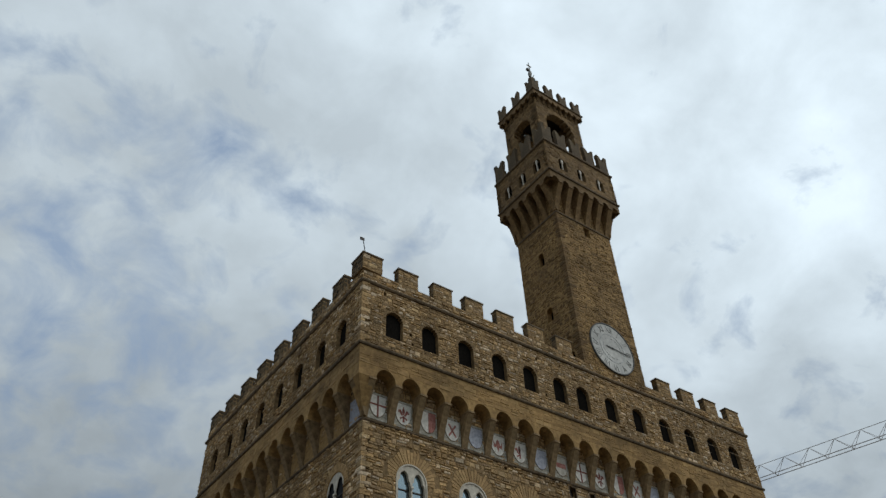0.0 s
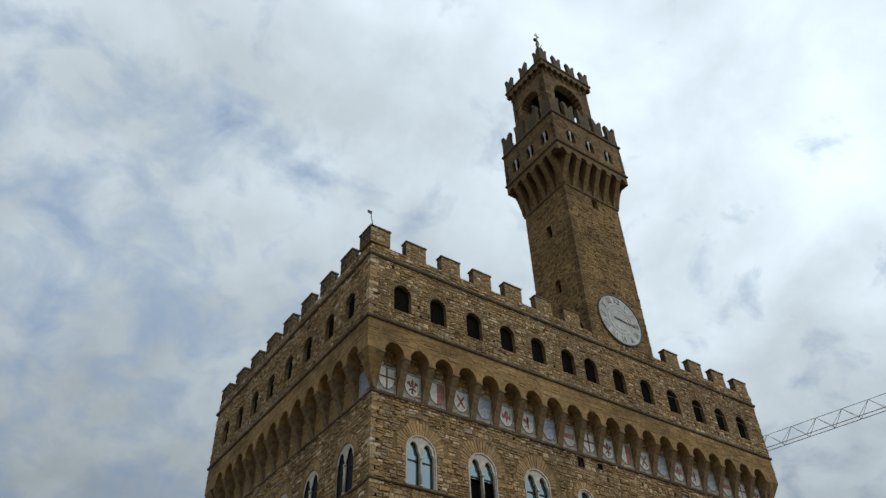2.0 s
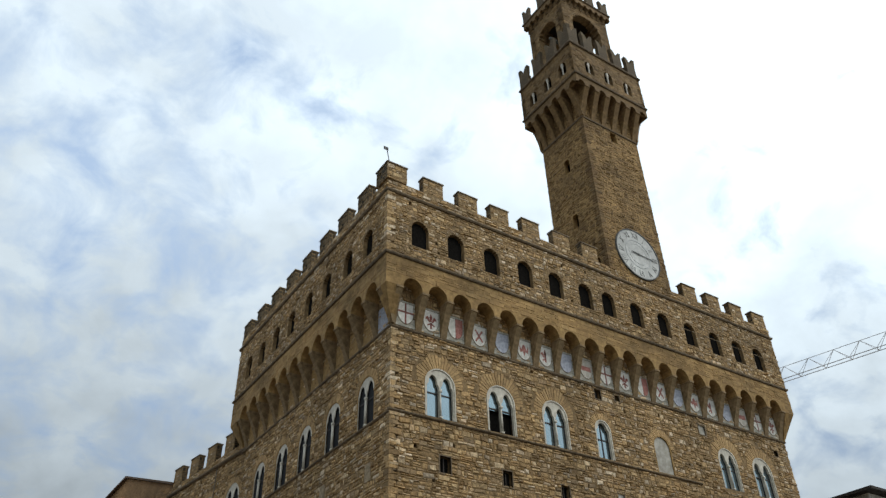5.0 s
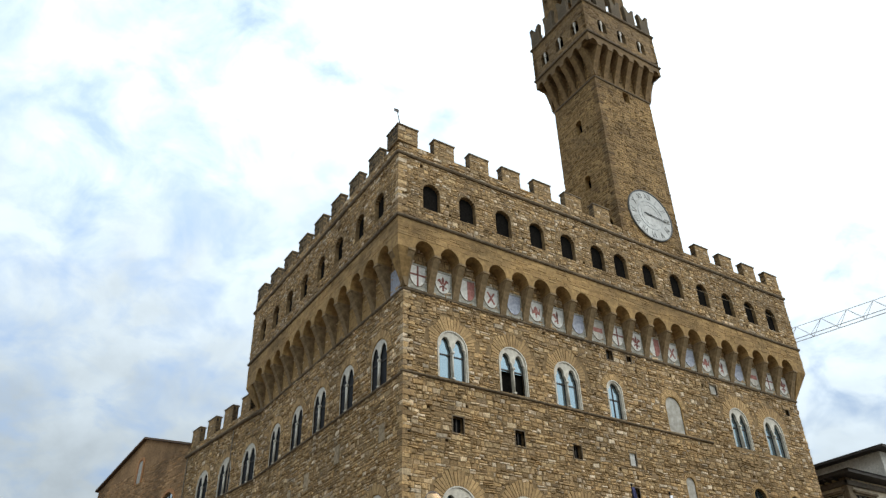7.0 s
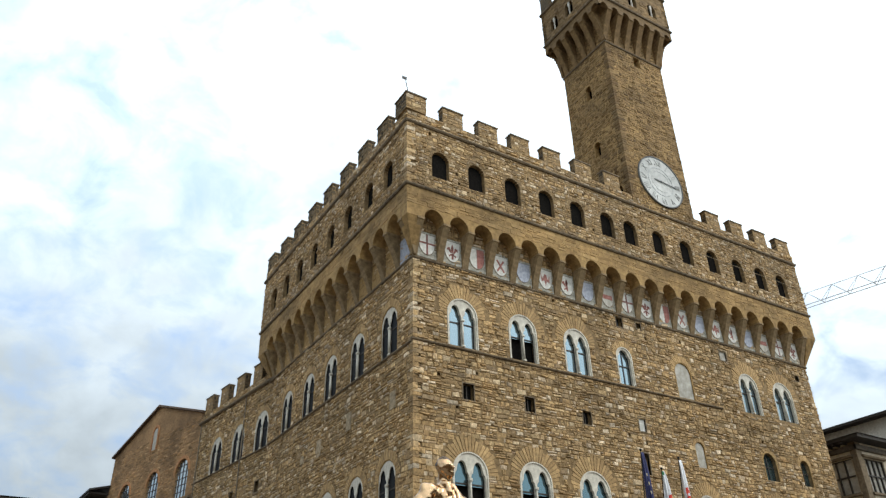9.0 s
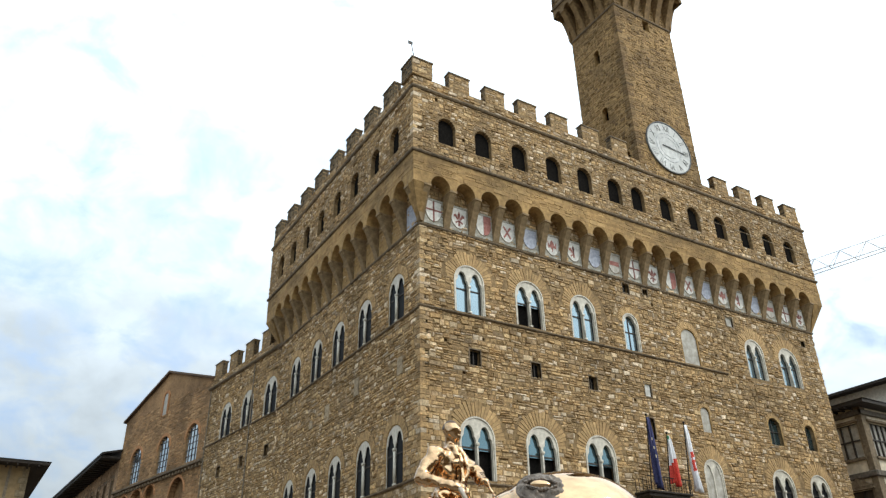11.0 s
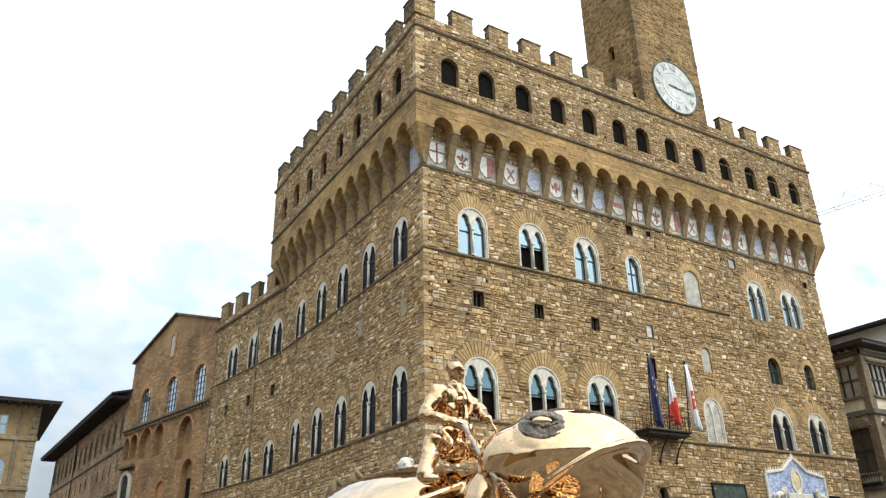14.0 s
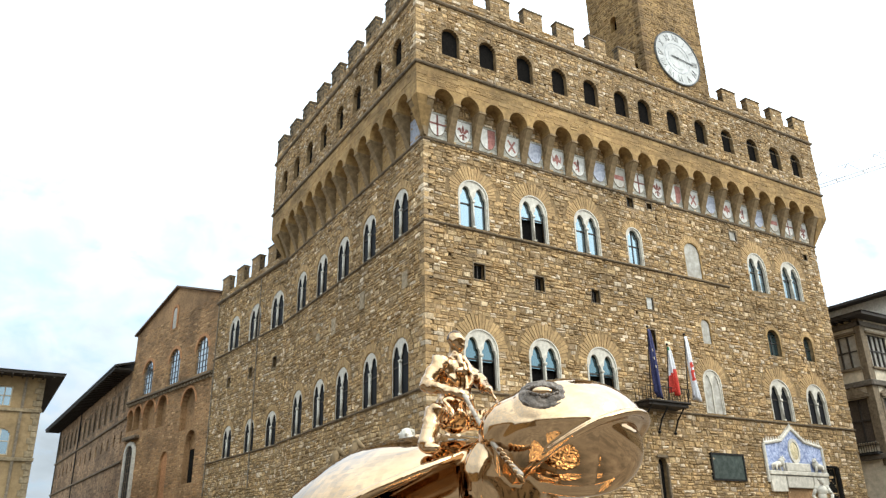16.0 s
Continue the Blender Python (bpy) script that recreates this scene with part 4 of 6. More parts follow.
KINDS = ["cross", "lily", "half", "keys", "blue", "eagle", "lion", "grey", "redlow"]
for i in range(20):
    arms(KINDS[i % 9], 1.06 + i * P_F)
for i in range(12):
    bm = bmesh.new()
    box(bm, -0.78, 0.78, -0.04, 0.0, 0, 1.9, 0.02)
    p = part("plaster_panel", bm, M_BLUE if i == 0 else M_ASHLAR, palace, "weathered plaster panel between corbels")
    p.matrix_basis = SIDE @ pose(D - (1.0 + i * P_S), -0.02, Z_FOOT + 0.12)

# The tower
X0, X1, TY0, TY1 = 21.75, 29.58, -OVER, 5.25
Z_TS, Z_TW, Z_TC, Z_TM = 59.38, 64.0, 68.8, 71.8
TW, TD = X1 - X0, TY1 - TY0
TF = facing(X0, TY0 - 0.03, 0)
TS = facing(X0, TY1, -90)
tower_f = stone_wall("tower_wall", palace, TF, TW, Z_CORN, Z_TW, 0.6, [(3.8, 4.7, 57.7, 59.1, False, 0)], 61, "tall tower shaft of brown sandstone", (0.2, 0.4), (0.3, 0.8), M_TOWER, proud=(0.01, 0.05), back=M_ASHLAR)
tower_s = stone_wall("tower_wall", palace, TS, TD, Z_CORN, Z_TW, 0.6, [(TD - 3.6, TD - 2.8, 53.9, 55.7, True, 0.15), (TD - 3.6, TD - 2.8, 46.8, 48.5, True, 0.15), (TD - 1.9, TD - 0.9, 40, 42.2, True, 0.2)], 62,
                     "tall tower shaft of brown sandstone", (0.2, 0.4), (0.3, 0.8), M_TOWER, proud=(0.01, 0.05), back=M_ASHLAR)
bm = bmesh.new()
box(bm, X0 + 0.6, X1, TY1 - 0.6, TY1, Z_CORN, Z_TW)
box(bm, X1 - 0.6, X1, TY0, TY1 - 0.6, Z_CORN, Z_TW)
part("tower_wall", bm, M_ASHLAR, palace)
# Near-black core paints the shade inside the shaft.
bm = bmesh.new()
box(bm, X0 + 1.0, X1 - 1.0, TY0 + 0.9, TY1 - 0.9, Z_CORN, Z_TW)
part("tower_core", bm, M_DARK, palace, "near-black core standing for the unlit tower interior")
course_line("string_course", TF, -0.1, TW + 0.1, Z_TS - 0.15, 0.24, 0.14)
course_line("string_course", TS, -0.1, TD + 0.1, Z_TS - 0.15, 0.24, 0.14)
BX0, BX1, BY0, BY1 = 20.29, 30.74, -2.58, 6.06
tp = [facing(BX0, BY0, 0), facing(BX1, BY0, 90), facing(BX1, BY1, 180), facing(BX0, BY1, -90)]
tl = [BX1 - BX0, BY1 - BY0, BX1 - BX0, BY1 - BY0]
t_over = [TY0 - BY0, BX1 - X1, BY1 - TY1, X0 - BX0]


def swallow(parent, m, width, z0, z1, thick, src=None):
    """A merlon with a forked head."""
    if src:
        return share("merlon", src, parent, m)
    h = z1 - z0
    pts = [(0, z0), (width, z0), (width * 0.97, z0 + h * 0.6), (width * 1.06, z1), (width * 0.78, z1 - h * 0.04), (width * 0.5, z0 + h * 0.7), (width * 0.22, z1 - h * 0.04), (-width * 0.06, z1), (width * 0.03, z0 + h * 0.6)]
    n = len(pts)
    v = [(x, 0, z) for x, z in pts] + [(x, thick, z) for x, z in pts]
    f = [(0, 1, 2, 5, 8), (2, 3, 4, 5), (5, 6, 7, 8), (n + 8, n + 5, n + 2, n + 1, n), (n + 5, n + 4, n + 3, n + 2), (n + 8, n + 7, n + 6, n + 5)]
    f += [((i + 1) % n, i, n + i, n + (i + 1) % n) for i in range(n)]
    # Tower merlons use the shade-darkened stone all over.
    ob = mesh_part("merlon", v, f, M_MERLON_DARK, parent, "merlon with a forked swallow-tail head")
    ob.matrix_basis = m
    return ob


sw = None
for k, (m, ln) in enumerate(zip(tp, tl)):
    n = 7 if k % 2 == 0 else 6
    arcade(palace, m, ln / n / 2, ln / n, n, 0.44, Z_TS, Z_TW - 1.25, Z_TW, t_over[k], 0, ln, M_TOWER_PLAIN, M_TOWER_PLAIN)
    hs2 = [(c - 0.62, c + 0.62, 65.1, 66.95, True, 0.12) for c in ((2.4, 5.2, 8.1) if k % 2 == 0 else (1.9, 4.4, 6.9))]
    stone_wall("tower_gallery_wall", palace, m, ln, Z_TW, Z_TC, 0.5, hs2, 70 + k, "", (0.25, 0.42), (0.35, 0.8), M_TOWER, proud=(0.01, 0.04))
    for h in hs2:
        bm = bmesh.new()
        tube(bm, (0, 0.12, 0), (0, 0.12, 1.3), 0.09, None, 8)
        box(bm, -0.14, 0.14, 0.04, 0.2, 1.3, 1.85)
        c = part("window_column", bm, M_MARBLE, palace, "small pale column dividing a tower window")
        c.matrix_basis = m @ pose((h[0] + h[1]) / 2, 0, h[2])
    course_line("string_course", m, -0.12, ln + 0.12, Z_TW - 0.12, 0.28, 0.18)
    course_line("cornice", m, -0.12, ln + 0.12, Z_TC - 0.05, 0.3, 0.2)
    cnt = 5 if k % 2 == 0 else 4
    for i in range(cnt):
        mm = m @ pose(0.02 + i * (ln - 1.5) / (cnt - 1), 0.02, 0)
        sw = swallow(palace, mm, 1.45, Z_TC + 0.2, Z_TM + 0.3, 0.45) if sw is None else (swallow(palace, mm, 1.45, 0, 0, 0, sw), sw)[1]
bm = bmesh.new()
box(bm, BX0 + 0.5, BX1 - 0.5, BY0 + 0.5, BY1 - 0.5, Z_TC - 0.2, Z_TC + 0.1)
part("tower_deck", bm, M_TRIM, palace)
# Same painted darkness behind the tower gallery windows.
bm = bmesh.new()
box(bm, BX0 + 1.2, BX1 - 1.2, BY0 + 1.2, BY1 - 1.2, Z_TW + 0.1, Z_TC - 0.3)
part("tower_room", bm, M_DARK, palace)
# belfry
IN = 0.25
bp = [facing(X0 + IN, TY0 + IN, 0), facing(X1 - IN, TY0 + IN, 90), facing(X1 - IN, TY1 - IN, 180), facing(X0 + IN, TY1 - IN, -90)]
bl = [TW - 2 * IN, TD - 2 * IN, TW - 2 * IN, TD - 2 * IN]
up = [facing(X0 - 0.2, TY0 - 0.2, 0), facing(X1 + 0.2, TY0 - 0.2, 90), facing(X1 + 0.2, TY1 + 0.2, 180), facing(X0 - 0.2, TY1 + 0.2, -90)]
ul = [TW + 0.4, TD + 0.4, TW + 0.4, TD + 0.4]
sw2 = None
for k in range(4):
    ln = bl[k]
    op = [(ln / 2 - (2.25 if k % 2 == 0 else 1.5), ln / 2 + (2.25 if k % 2 == 0 else 1.5), 70.2, 78.6 if k % 2 == 0 else 77.8, True, 0.35)]
    stone_wall("belfry_wall", palace, bp[k], ln, Z_TC + 0.1, 80.2, 0.9, op, 80 + k, "", (0.3, 0.5), (0.4, 0.9), M_TOWER, proud=(0.01, 0.04))
    cnt = 9 if k % 2 == 0 else 7
    arcade(palace, up[k], ul[k] / cnt / 2, ul[k] / cnt, cnt, 0.28, 79.4, 80.1, 81.0, 0.45, 0, ul[k], M_TOWER_PLAIN, M_TOWER_PLAIN)
    course_line("cornice", up[k], -0.1, ul[k] + 0.1, 80.95, 0.25, 0.16)
    cnt = 4 if k % 2 == 0 else 3
    for i in range(cnt):
        mm = up[k] @ pose(0.02 + i * (ul[k] - 1.25) / (cnt - 1), 0.02, 0)
        sw2 = swallow(palace, mm, 1.2, 81.1, 83.5, 0.4) if sw2 is None else (swallow(palace, mm, 1.2, 0, 0, 0, sw2), sw2)[1]
bm = bmesh.new()
box(bm, X0 + 0.2, X1 - 0.2, TY0 + 0.2, TY1 - 0.2, 80.2, 80.9)
part("belfry_ceiling", bm, M_EAVE, palace)
bm = bmesh.new()
for z0, z1, r0, r1 in ((73.4, 74.4, 1.0, 0.72), (74.4, 75.2, 0.72, 0.55), (75.2, 75.5, 0.55, 0.2)):
    tube(bm, (25.5, 2.05, z0), (25.5, 2.05, z1), r0, r1, 20)
box(bm, 22.3, 29.0, 1.9, 2.2, 75.5, 75.8)
bell = part("bell", bm, M_PATINA, palace, "dark bronze bell on a beam", True)
bm = bmesh.new()
tube(bm, (25.5, 2.05, 80.9), (25.5, 2.05, 89.0), 2.6, 0.1, 4)
part("spire_roof", bm, M_ROOF, palace)
bm = bmesh.new()
tube(bm, (25.5, 2.05, 88.8), (25.5, 2.05, 94.0), 0.09, 0.05, 8)
ball(bm, (25.5, 2.05, 89.6), 0.55)
ball(bm, (25.4, 2.05, 91.2), (0.3, 0.2, 0.85), (0, 12, 0))
ball(bm, (25.1, 2.05, 92.0), (0.3, 0.22, 0.3))
tube(bm, (25.7, 2.05, 90.4), (26.2, 2.05, 91.6), 0.09, 0.05, 6)
box(bm, 25.1, 25.9, 2.01, 2.09, 93.1, 93.3)
part("weathervane", bm, M_PATINA, palace, "bronze heraldic weathervane on a pole")

# Clock
CK = FRONT @ pose(25.83, TY0 - 0.06, 43.17)
bm = bmesh.new()
bmesh.ops.create_cone(bm, cap_ends=True, segments=64, radius1=2.72, radius2=2.72, depth=0.12, matrix=pose(0, -0.02, 0, 90, 0, 0))
clock = part("clock_dial", bm, M_DIAL, palace, "large white round clock dial with roman numerals")
clock.matrix_basis = CK


def ring(r0, r1, y, t, n=64):
    v, f = [], []
    for k in range(n):
        a = 2 * math.pi * k / n
        for r, yy in ((r0, y), (r1, y), (r1, y - t), (r0, y - t)):
            v.append((r * math.cos(a), yy, r * math.sin(a)))
    for k in range(n):
        p, q = 4 * k, 4 * ((k + 1) % n)
        f += [(p + i, p + (i + 1) % 4, q + (i + 1) % 4, q + i) for i in range(4)]
    return v, f


mesh_part("rim", *ring(2.70, 2.80, 0.02, 0.16), M_HAND, clock, "dark metal rim")
mesh_part("ring", *ring(1.50, 1.60, -0.07, 0.03), M_DIALRING, clock, "grey ring")
mesh_part("ring", *ring(1.12, 1.16, -0.07, 0.025), M_DIALRING, clock)
for k, txt in enumerate(("XII", "I", "II", "III", "IV", "V", "VI", "VII", "VIII", "IX", "X", "XI")):
    cu = bpy.data.curves.new("numeral", "FONT")
    cu.body, cu.size, cu.align_x, cu.align_y, cu.extrude = txt, 0.86, "CENTER", "CENTER", 0.015
    tmp = new("numeral", cu)
    me = bpy.data.meshes.new_from_object(tmp)
    bpy.data.objects.remove(tmp)
    me.materials.append(M_NUMERAL)
    ob = new("numeral", me)
    ob.parent = clock
    a = -math.pi / 6 * k
    ob.matrix_basis = pose(0, -0.1, 0, 0, math.degrees(-a), 0) @ pose(0, 0, 2.12) @ pose(0, 0, 0, 90, 0, 0) @ Matrix.Diagonal((0.8, 1.05, 1, 1))
poly_part("pointer", [(-0.85, 0.03), (-0.5, 0.07), (0, 0.06), (1.5, 0.04), (1.75, 0.1), (1.98, 0.0), (1.75, -0.1), (1.5, -0.04), (0, -0.06), (-0.5, -0.07), (-0.85, -0.03)], M_HAND, clock, -0.13, 0.03).rotation_euler = (0, radians(4), 0)
bm = bmesh.new()
ball(bm, (0, -0.15, 0), (0.12, 0.06, 0.12))
part("hub", bm, M_HAND, clock)

# Portal frontispiece
FP = FRONT @ pose(33.65, 0, 0)
base = poly_part("portal_frontispiece", [(-3.5, 6.6), (3.5, 6.6), (3.5, 9.45), (1.4, 9.75), (0, 10.75), (-1.4, 9.75), (-3.5, 9.45)], M_AZURE, palace, 0.0, 0.12)
base.matrix_basis = FP
tagged(base, "azure gabled frontispiece edged with white marble")
edge = [(-3.6, 6.6), (-3.6, 9.5), (-1.45, 9.82), (0, 10.85), (1.45, 9.82), (3.6, 9.5), (3.6, 6.6)]
bm = bmesh.new()
for (a, b), (c, d) in zip(edge, edge[1:]):
    tube(bm, (a, -0.15, b), (c, -0.15, d), 0.13, None, 6)
for (a, b), (c, d) in zip(edge[1:], edge[2:-1]):
    for k in range(7):
        t = (k + 0.5) / 7
        x, z = a + (c - a) * t, b + (d - b) * t
        tube(bm, (x, -0.12, z), (x, -0.12, z + 0.38), 0.13, 0.02, 5)
tube(bm, (0, -0.12, 10.8), (0, -0.12, 11.35), 0.16, 0.02, 6)
part("marble_edging", bm, M_MARBLE, base, "white marble edging with small merlons")
v, f = ring(0.62, 0.85, -0.12, 0.1, 32)
r1 = mesh_part("medallion_ring", v, f, M_MARBLE, base)
r1.location.z = 9.05
r1.scale = (0.8, 1, 1.15)
bm = bmesh.new()
ball(bm, (0, -0.14, 9.05), (0.5, 0.08, 0.72))
part("medallion", bm, M_GOLD, base, "gilded round medallion")
bm = bmesh.new()
box(bm, -1.5, 1.5, -0.35, -0.1, 7.45, 8.1, 0.05)
box(bm, -3.6, 3.6, -0.4, -0.08, 7.15, 7.45, 0.04)
box(bm, -1.6, 1.6, -0.3, -0.1, 6.2, 7.1, 0.04)
box(bm, -3.5, -1.7, -0.28, -0.1, 5.9, 7.12, 0.03)
box(bm, 1.7, 3.5, -0.28, -0.1, 5.9, 7.12, 0.03)
part("entablature", bm, M_MARBLE, base, "white marble tablet and cornice")
for s in (-1, 1):
    bm = bmesh.new()
    x = s * 2.5
    ball(bm, (x + s * 0.1, -0.35, 7.92), (0.55, 0.2, 0.22), (0, s * 10, 0), 16)
    ball(bm, (x - s * 0.38, -0.37, 8.08), (0.26, 0.24, 0.33), (0, 0, 0), 14)
    ball(bm, (x - s * 0.52, -0.42, 8.34), (0.17, 0.17, 0.19), (0, 0, 0), 12)
    ball(bm, (x - s * 0.70, -0.44, 8.28), (0.12, 0.09, 0.08), (0, 0, 0), 10)
    for q in (-0.1, 0.1):
        ball(bm, (x - s * 0.46, -0.42 + q, 8.52), (0.05, 0.04, 0.07), seg=8)
    for q, yy in ((-0.5, -0.45), (-0.3, -0.25), (0.38, -0.45), (0.55, -0.25)):
        tube(bm, (x + s * q, yy, 7.45), (x + s * q * 0.92, yy, 7.95), 0.07, 0.11, 7)
    tube(bm, (x + s * 0.6, -0.35, 8.0), (x + s * 0.82, -0.35, 7.6), 0.05, 0.04, 6)
    part("carved_lion", bm, M_MARBLE, base, "white marble carved beast", True)
bm = bmesh.new()
box(bm, -1.6, 1.6, -0.1, 0.02, 2.5, 6.2)
part("door_panel", bm, M_BRICK, base, "brown portal door")
bm = bmesh.new()
tube(bm, (37.3, -0.3, 7.95), (38.6, -0.3, 7.95), 0.12, None, 8)
tube(bm, (38.6, -0.3, 7.95), (38.6, -0.3, 3), 0.2, None, 8)
box(bm, 37.5, 38.5, -0.05, 0.05, 3, 7.85)
part("side_doorway", bm, M_DARK, palace)

# Plaque
bm = bmesh.new()
box(bm, 24.0, 27.4, -0.12, 0.0, 6.65, 8.4, 0.03)
pq = part("plaque", bm, M_PLAQUE, palace, "dark bronze rectangular plaque")
bm = bmesh.new()
for a, b, c, d in ((23.88, 24.02, 6.53, 8.52), (27.38, 27.52, 6.53, 8.52), (24.02, 27.38, 8.38, 8.52), (24.02, 27.38, 6.53, 6.67)):
    box(bm, a, b, -0.17, 0.0, c, d)
part("plaque_frame", bm, M_IRON, pq)

# Balcony with flags
bm = bmesh.new()
box(bm, 16.9, 21.1, -1.5, 0, 11.56, 11.7, 0.03)
box(bm, 17.05, 20.95, -1.35, 0, 11.32, 11.557, 0.03)
bal = part("balcony", bm, M_EAVE, palace, "small dark balcony on iron brackets")
for x in (17.4, 19.0, 20.6):
    bm = bmesh.new()
    tube(bm, (x, -0.05, 9.7), (x, -0.5, 10.6), 0.06, None, 6)
    tube(bm, (x, -0.5, 10.6), (x, -1.35, 11.5), 0.06, None, 6)
    ball(bm, (x, -0.1, 9.7), 0.12)
    part("bracket", bm, M_IRON, bal)
bm = bmesh.new()
for k in range(17):
    x = 16.95 + k * 0.2565
    tube(bm, (x, -1.45, 11.7), (x, -1.45, 12.6), 0.022, None, 5)
for k in range(4):
    for x in (16.95, 21.05):
        tube(bm, (x, -0.2 - k * 0.35, 11.7), (x, -0.2 - k * 0.35, 12.6), 0.022, None, 5)
box(bm, 16.9, 21.1, -1.48, -1.42, 12.6, 12.66)
part("railing", bm, M_IRON, bal, "black iron railing")


def flag(name, label, x, y, z0, z1, cloth, bands, seed, lean):
    """A drooping flag on a pole: hanging folds, with colours in bands along its height."""
    f0 = thing(name, label, "flag", "flags on the balcony")
    bm = bmesh.new()
    tube(bm, (x, y, z0), (x + lean, y - 0.35, z1), 0.045, 0.035, 8)
    ball(bm, (x + lean, y - 0.35, z1 + 0.06), 0.09)
    part("flagpole", bm, M_IRON, f0, "thin dark pole")
    rng = random.Random(seed)
    top, bottom = z1 - 0.15, z1 - 0.15 - cloth
    n, rows = 26, 24
    ph = rng.uniform(0, 6)
    v, f, idx = [], [], []
    for j in range(rows + 1):
        t = j / rows
        z = top - (top - bottom) * t
        wid = 0.12 + 0.62 * t ** 0.7
        ax = x + lean * (1 - t * 0.75)
        for i in range(n + 1):
            u = i / n
            v.append((ax + wid * u * 1.15 + 0.06 * math.sin(u * 17 + ph), y - 0.35 + 0.16 * math.sin(u * 13 + ph + t * 2.2) * (0.35 + t), z - 0.25 * u * t + 0.05 * math.sin(9 * u + ph)))
    for j in range(rows):
        for i in range(n):
            a = j * (n + 1) + i
            f.append((a, a + 1, a + n + 2, a + n + 1))
            idx.append(bands(i / n, j / rows))
    ob = mesh_part("cloth", v, f, [M_CLOTHB, M_CLOTHG, M_CLOTHW, M_CLOTHR, M_GOLD], f0, "", True)
    ob.data.polygons.foreach_set("material_index", idx)
    mod = ob.modifiers.new("thickness", "SOLIDIFY")
    mod.thickness = 0.012
    return f0


flag("flag", "dark blue flag hanging limp from a balcony pole", 17.45, -1.15, 11.7, 16.85, 4.7, lambda u, t: 4 if (0.25 < t < 0.6 and 0.35 < u < 0.75 and int(t * 30) % 4 == 0 and int(u * 20) % 4 == 0) else 0, 1, 0.12)
flag("flag", "green, white and red flag hanging limp from a balcony pole", 19.2, -1.15, 11.7, 15.75, 3.3, lambda u, t: 1 if t + u * 0.2 < 0.12 else (2 if t + u * 0.25 < 0.62 else 3), 2, 0.15)
flag("flag", "white flag with a red lily hanging from a balcony pole", 21.2, -1.15, 11.7, 16.75, 4.5, lambda u, t: 3 if (0.38 < t < 0.68 and 0.35 < u < 0.9 and (math.sin(t * 60) + math.cos(u * 23) > -0.2)) else 2, 3, 0.1)


# Brick gable house beside the palace
def rafters(verts_faces_parent, m, x0, x1, y0, y1, z, pitch=0.7):
    for k in range(int((x1 - x0) / pitch)):
        bm = bmesh.new()
        box(bm, 0, 0.14, y0, y1, 0, 0.16)
        ob = part("rafter", bm, M_EAVE, verts_faces_parent)
        ob.matrix_basis = m @ pose(x0 + k * pitch, 0, z)


E0 = (-1.84, 42.86)
GA = 11.7
GL = 23.0
g_end = along(GL, GA, E0)
GM = facing(*g_end, GA - 90)
gable = thing("gable_house", "old brown brick hall with a low gable and arched windows", "building")


def gs(s):
    return GL - s


hg = [(gs(c) - 1.5, gs(c) + 1.5, 21.3, 25.5, True, 0.4) for c in (3.4, 10.5, 18.0)]
blind = [(gs(c) - h, gs(c) + h, z0, z1, True, 0.35) for c, h, z0, z1 in ((5.6, 1.75, 15.4, 20.0), (12.6, 1.3, 16.6, 20.3), (16.3, 1.75, 16.8, 20.3), (19.8, 1.1, 17.2, 20.1), (22.0, 0.85, 17.2, 19.9))]
niches = [(gs(4.2) - 1.3, gs(4.2) + 1.3, 9.6, 15.2, True, 0.3), (gs(10.6) - 1.0, gs(10.6) + 1.0, 6.5, 13.6, True, 0.3)]
gw = stone_wall("wall", gable, GM, GL, 0, 29.8, 0.7, hg + blind + niches, 91, "weathered brown brick wall", (0.22, 0.34), (0.4, 0.9), M_BRICKS, proud=(0.0, 0.03), back=M_BRICK, count=15)
tri = poly_part("gable_top", [(0, 29.8), (GL, 29.8), (GL / 2, 33.5)], M_BRICK, gable, 0.35, 0.35)
tri.matrix_basis = GM
slot = poly_part("slot_window", [(-0.5, 0), (0.5, 0), (0.5, 2.2), (0.25, 2.6), (-0.25, 2.6), (-0.5, 2.2)], M_PLASTER, gable, 0.02, 0.06)
slot.matrix_basis = GM @ pose(GL / 2 - 0.2, 0, 28.3)
ob = mesh_part("brick_arch", *arch_ring(1.15, 2.75, 0.32, 0.08), M_ORANGE, gable, "ring of orange bricks round a slot window")
ob.matrix_basis = GM @ pose(GL / 2 - 0.2, -0.03, 28.25)
bm = bmesh.new()
for s in (-1, 1):
    a, b = Vector((GL / 2, 0, 33.75)), Vector((GL / 2 + s * (GL / 2 + 0.35), 0, 29.95))
    v = [bm.verts.new(p) for p in (a + Vector((0, -0.35, 0)), b + Vector((0, -0.35, 0)), b + Vector((0, 14, 0)), a + Vector((0, 14, 0)))]
    w = [bm.verts.new(q.co + Vector((0, 0, -0.22))) for q in v]
    bm.faces.new(v)
    bm.faces.new(w[::-1])
    for i in range(4):
        bm.faces.new((v[i], w[i], w[(i + 1) % 4], v[(i + 1) % 4]))
rf = part("roof", bm, M_ROOF, gable, "shallow terracotta tiled roof")
rf.matrix_basis = GM
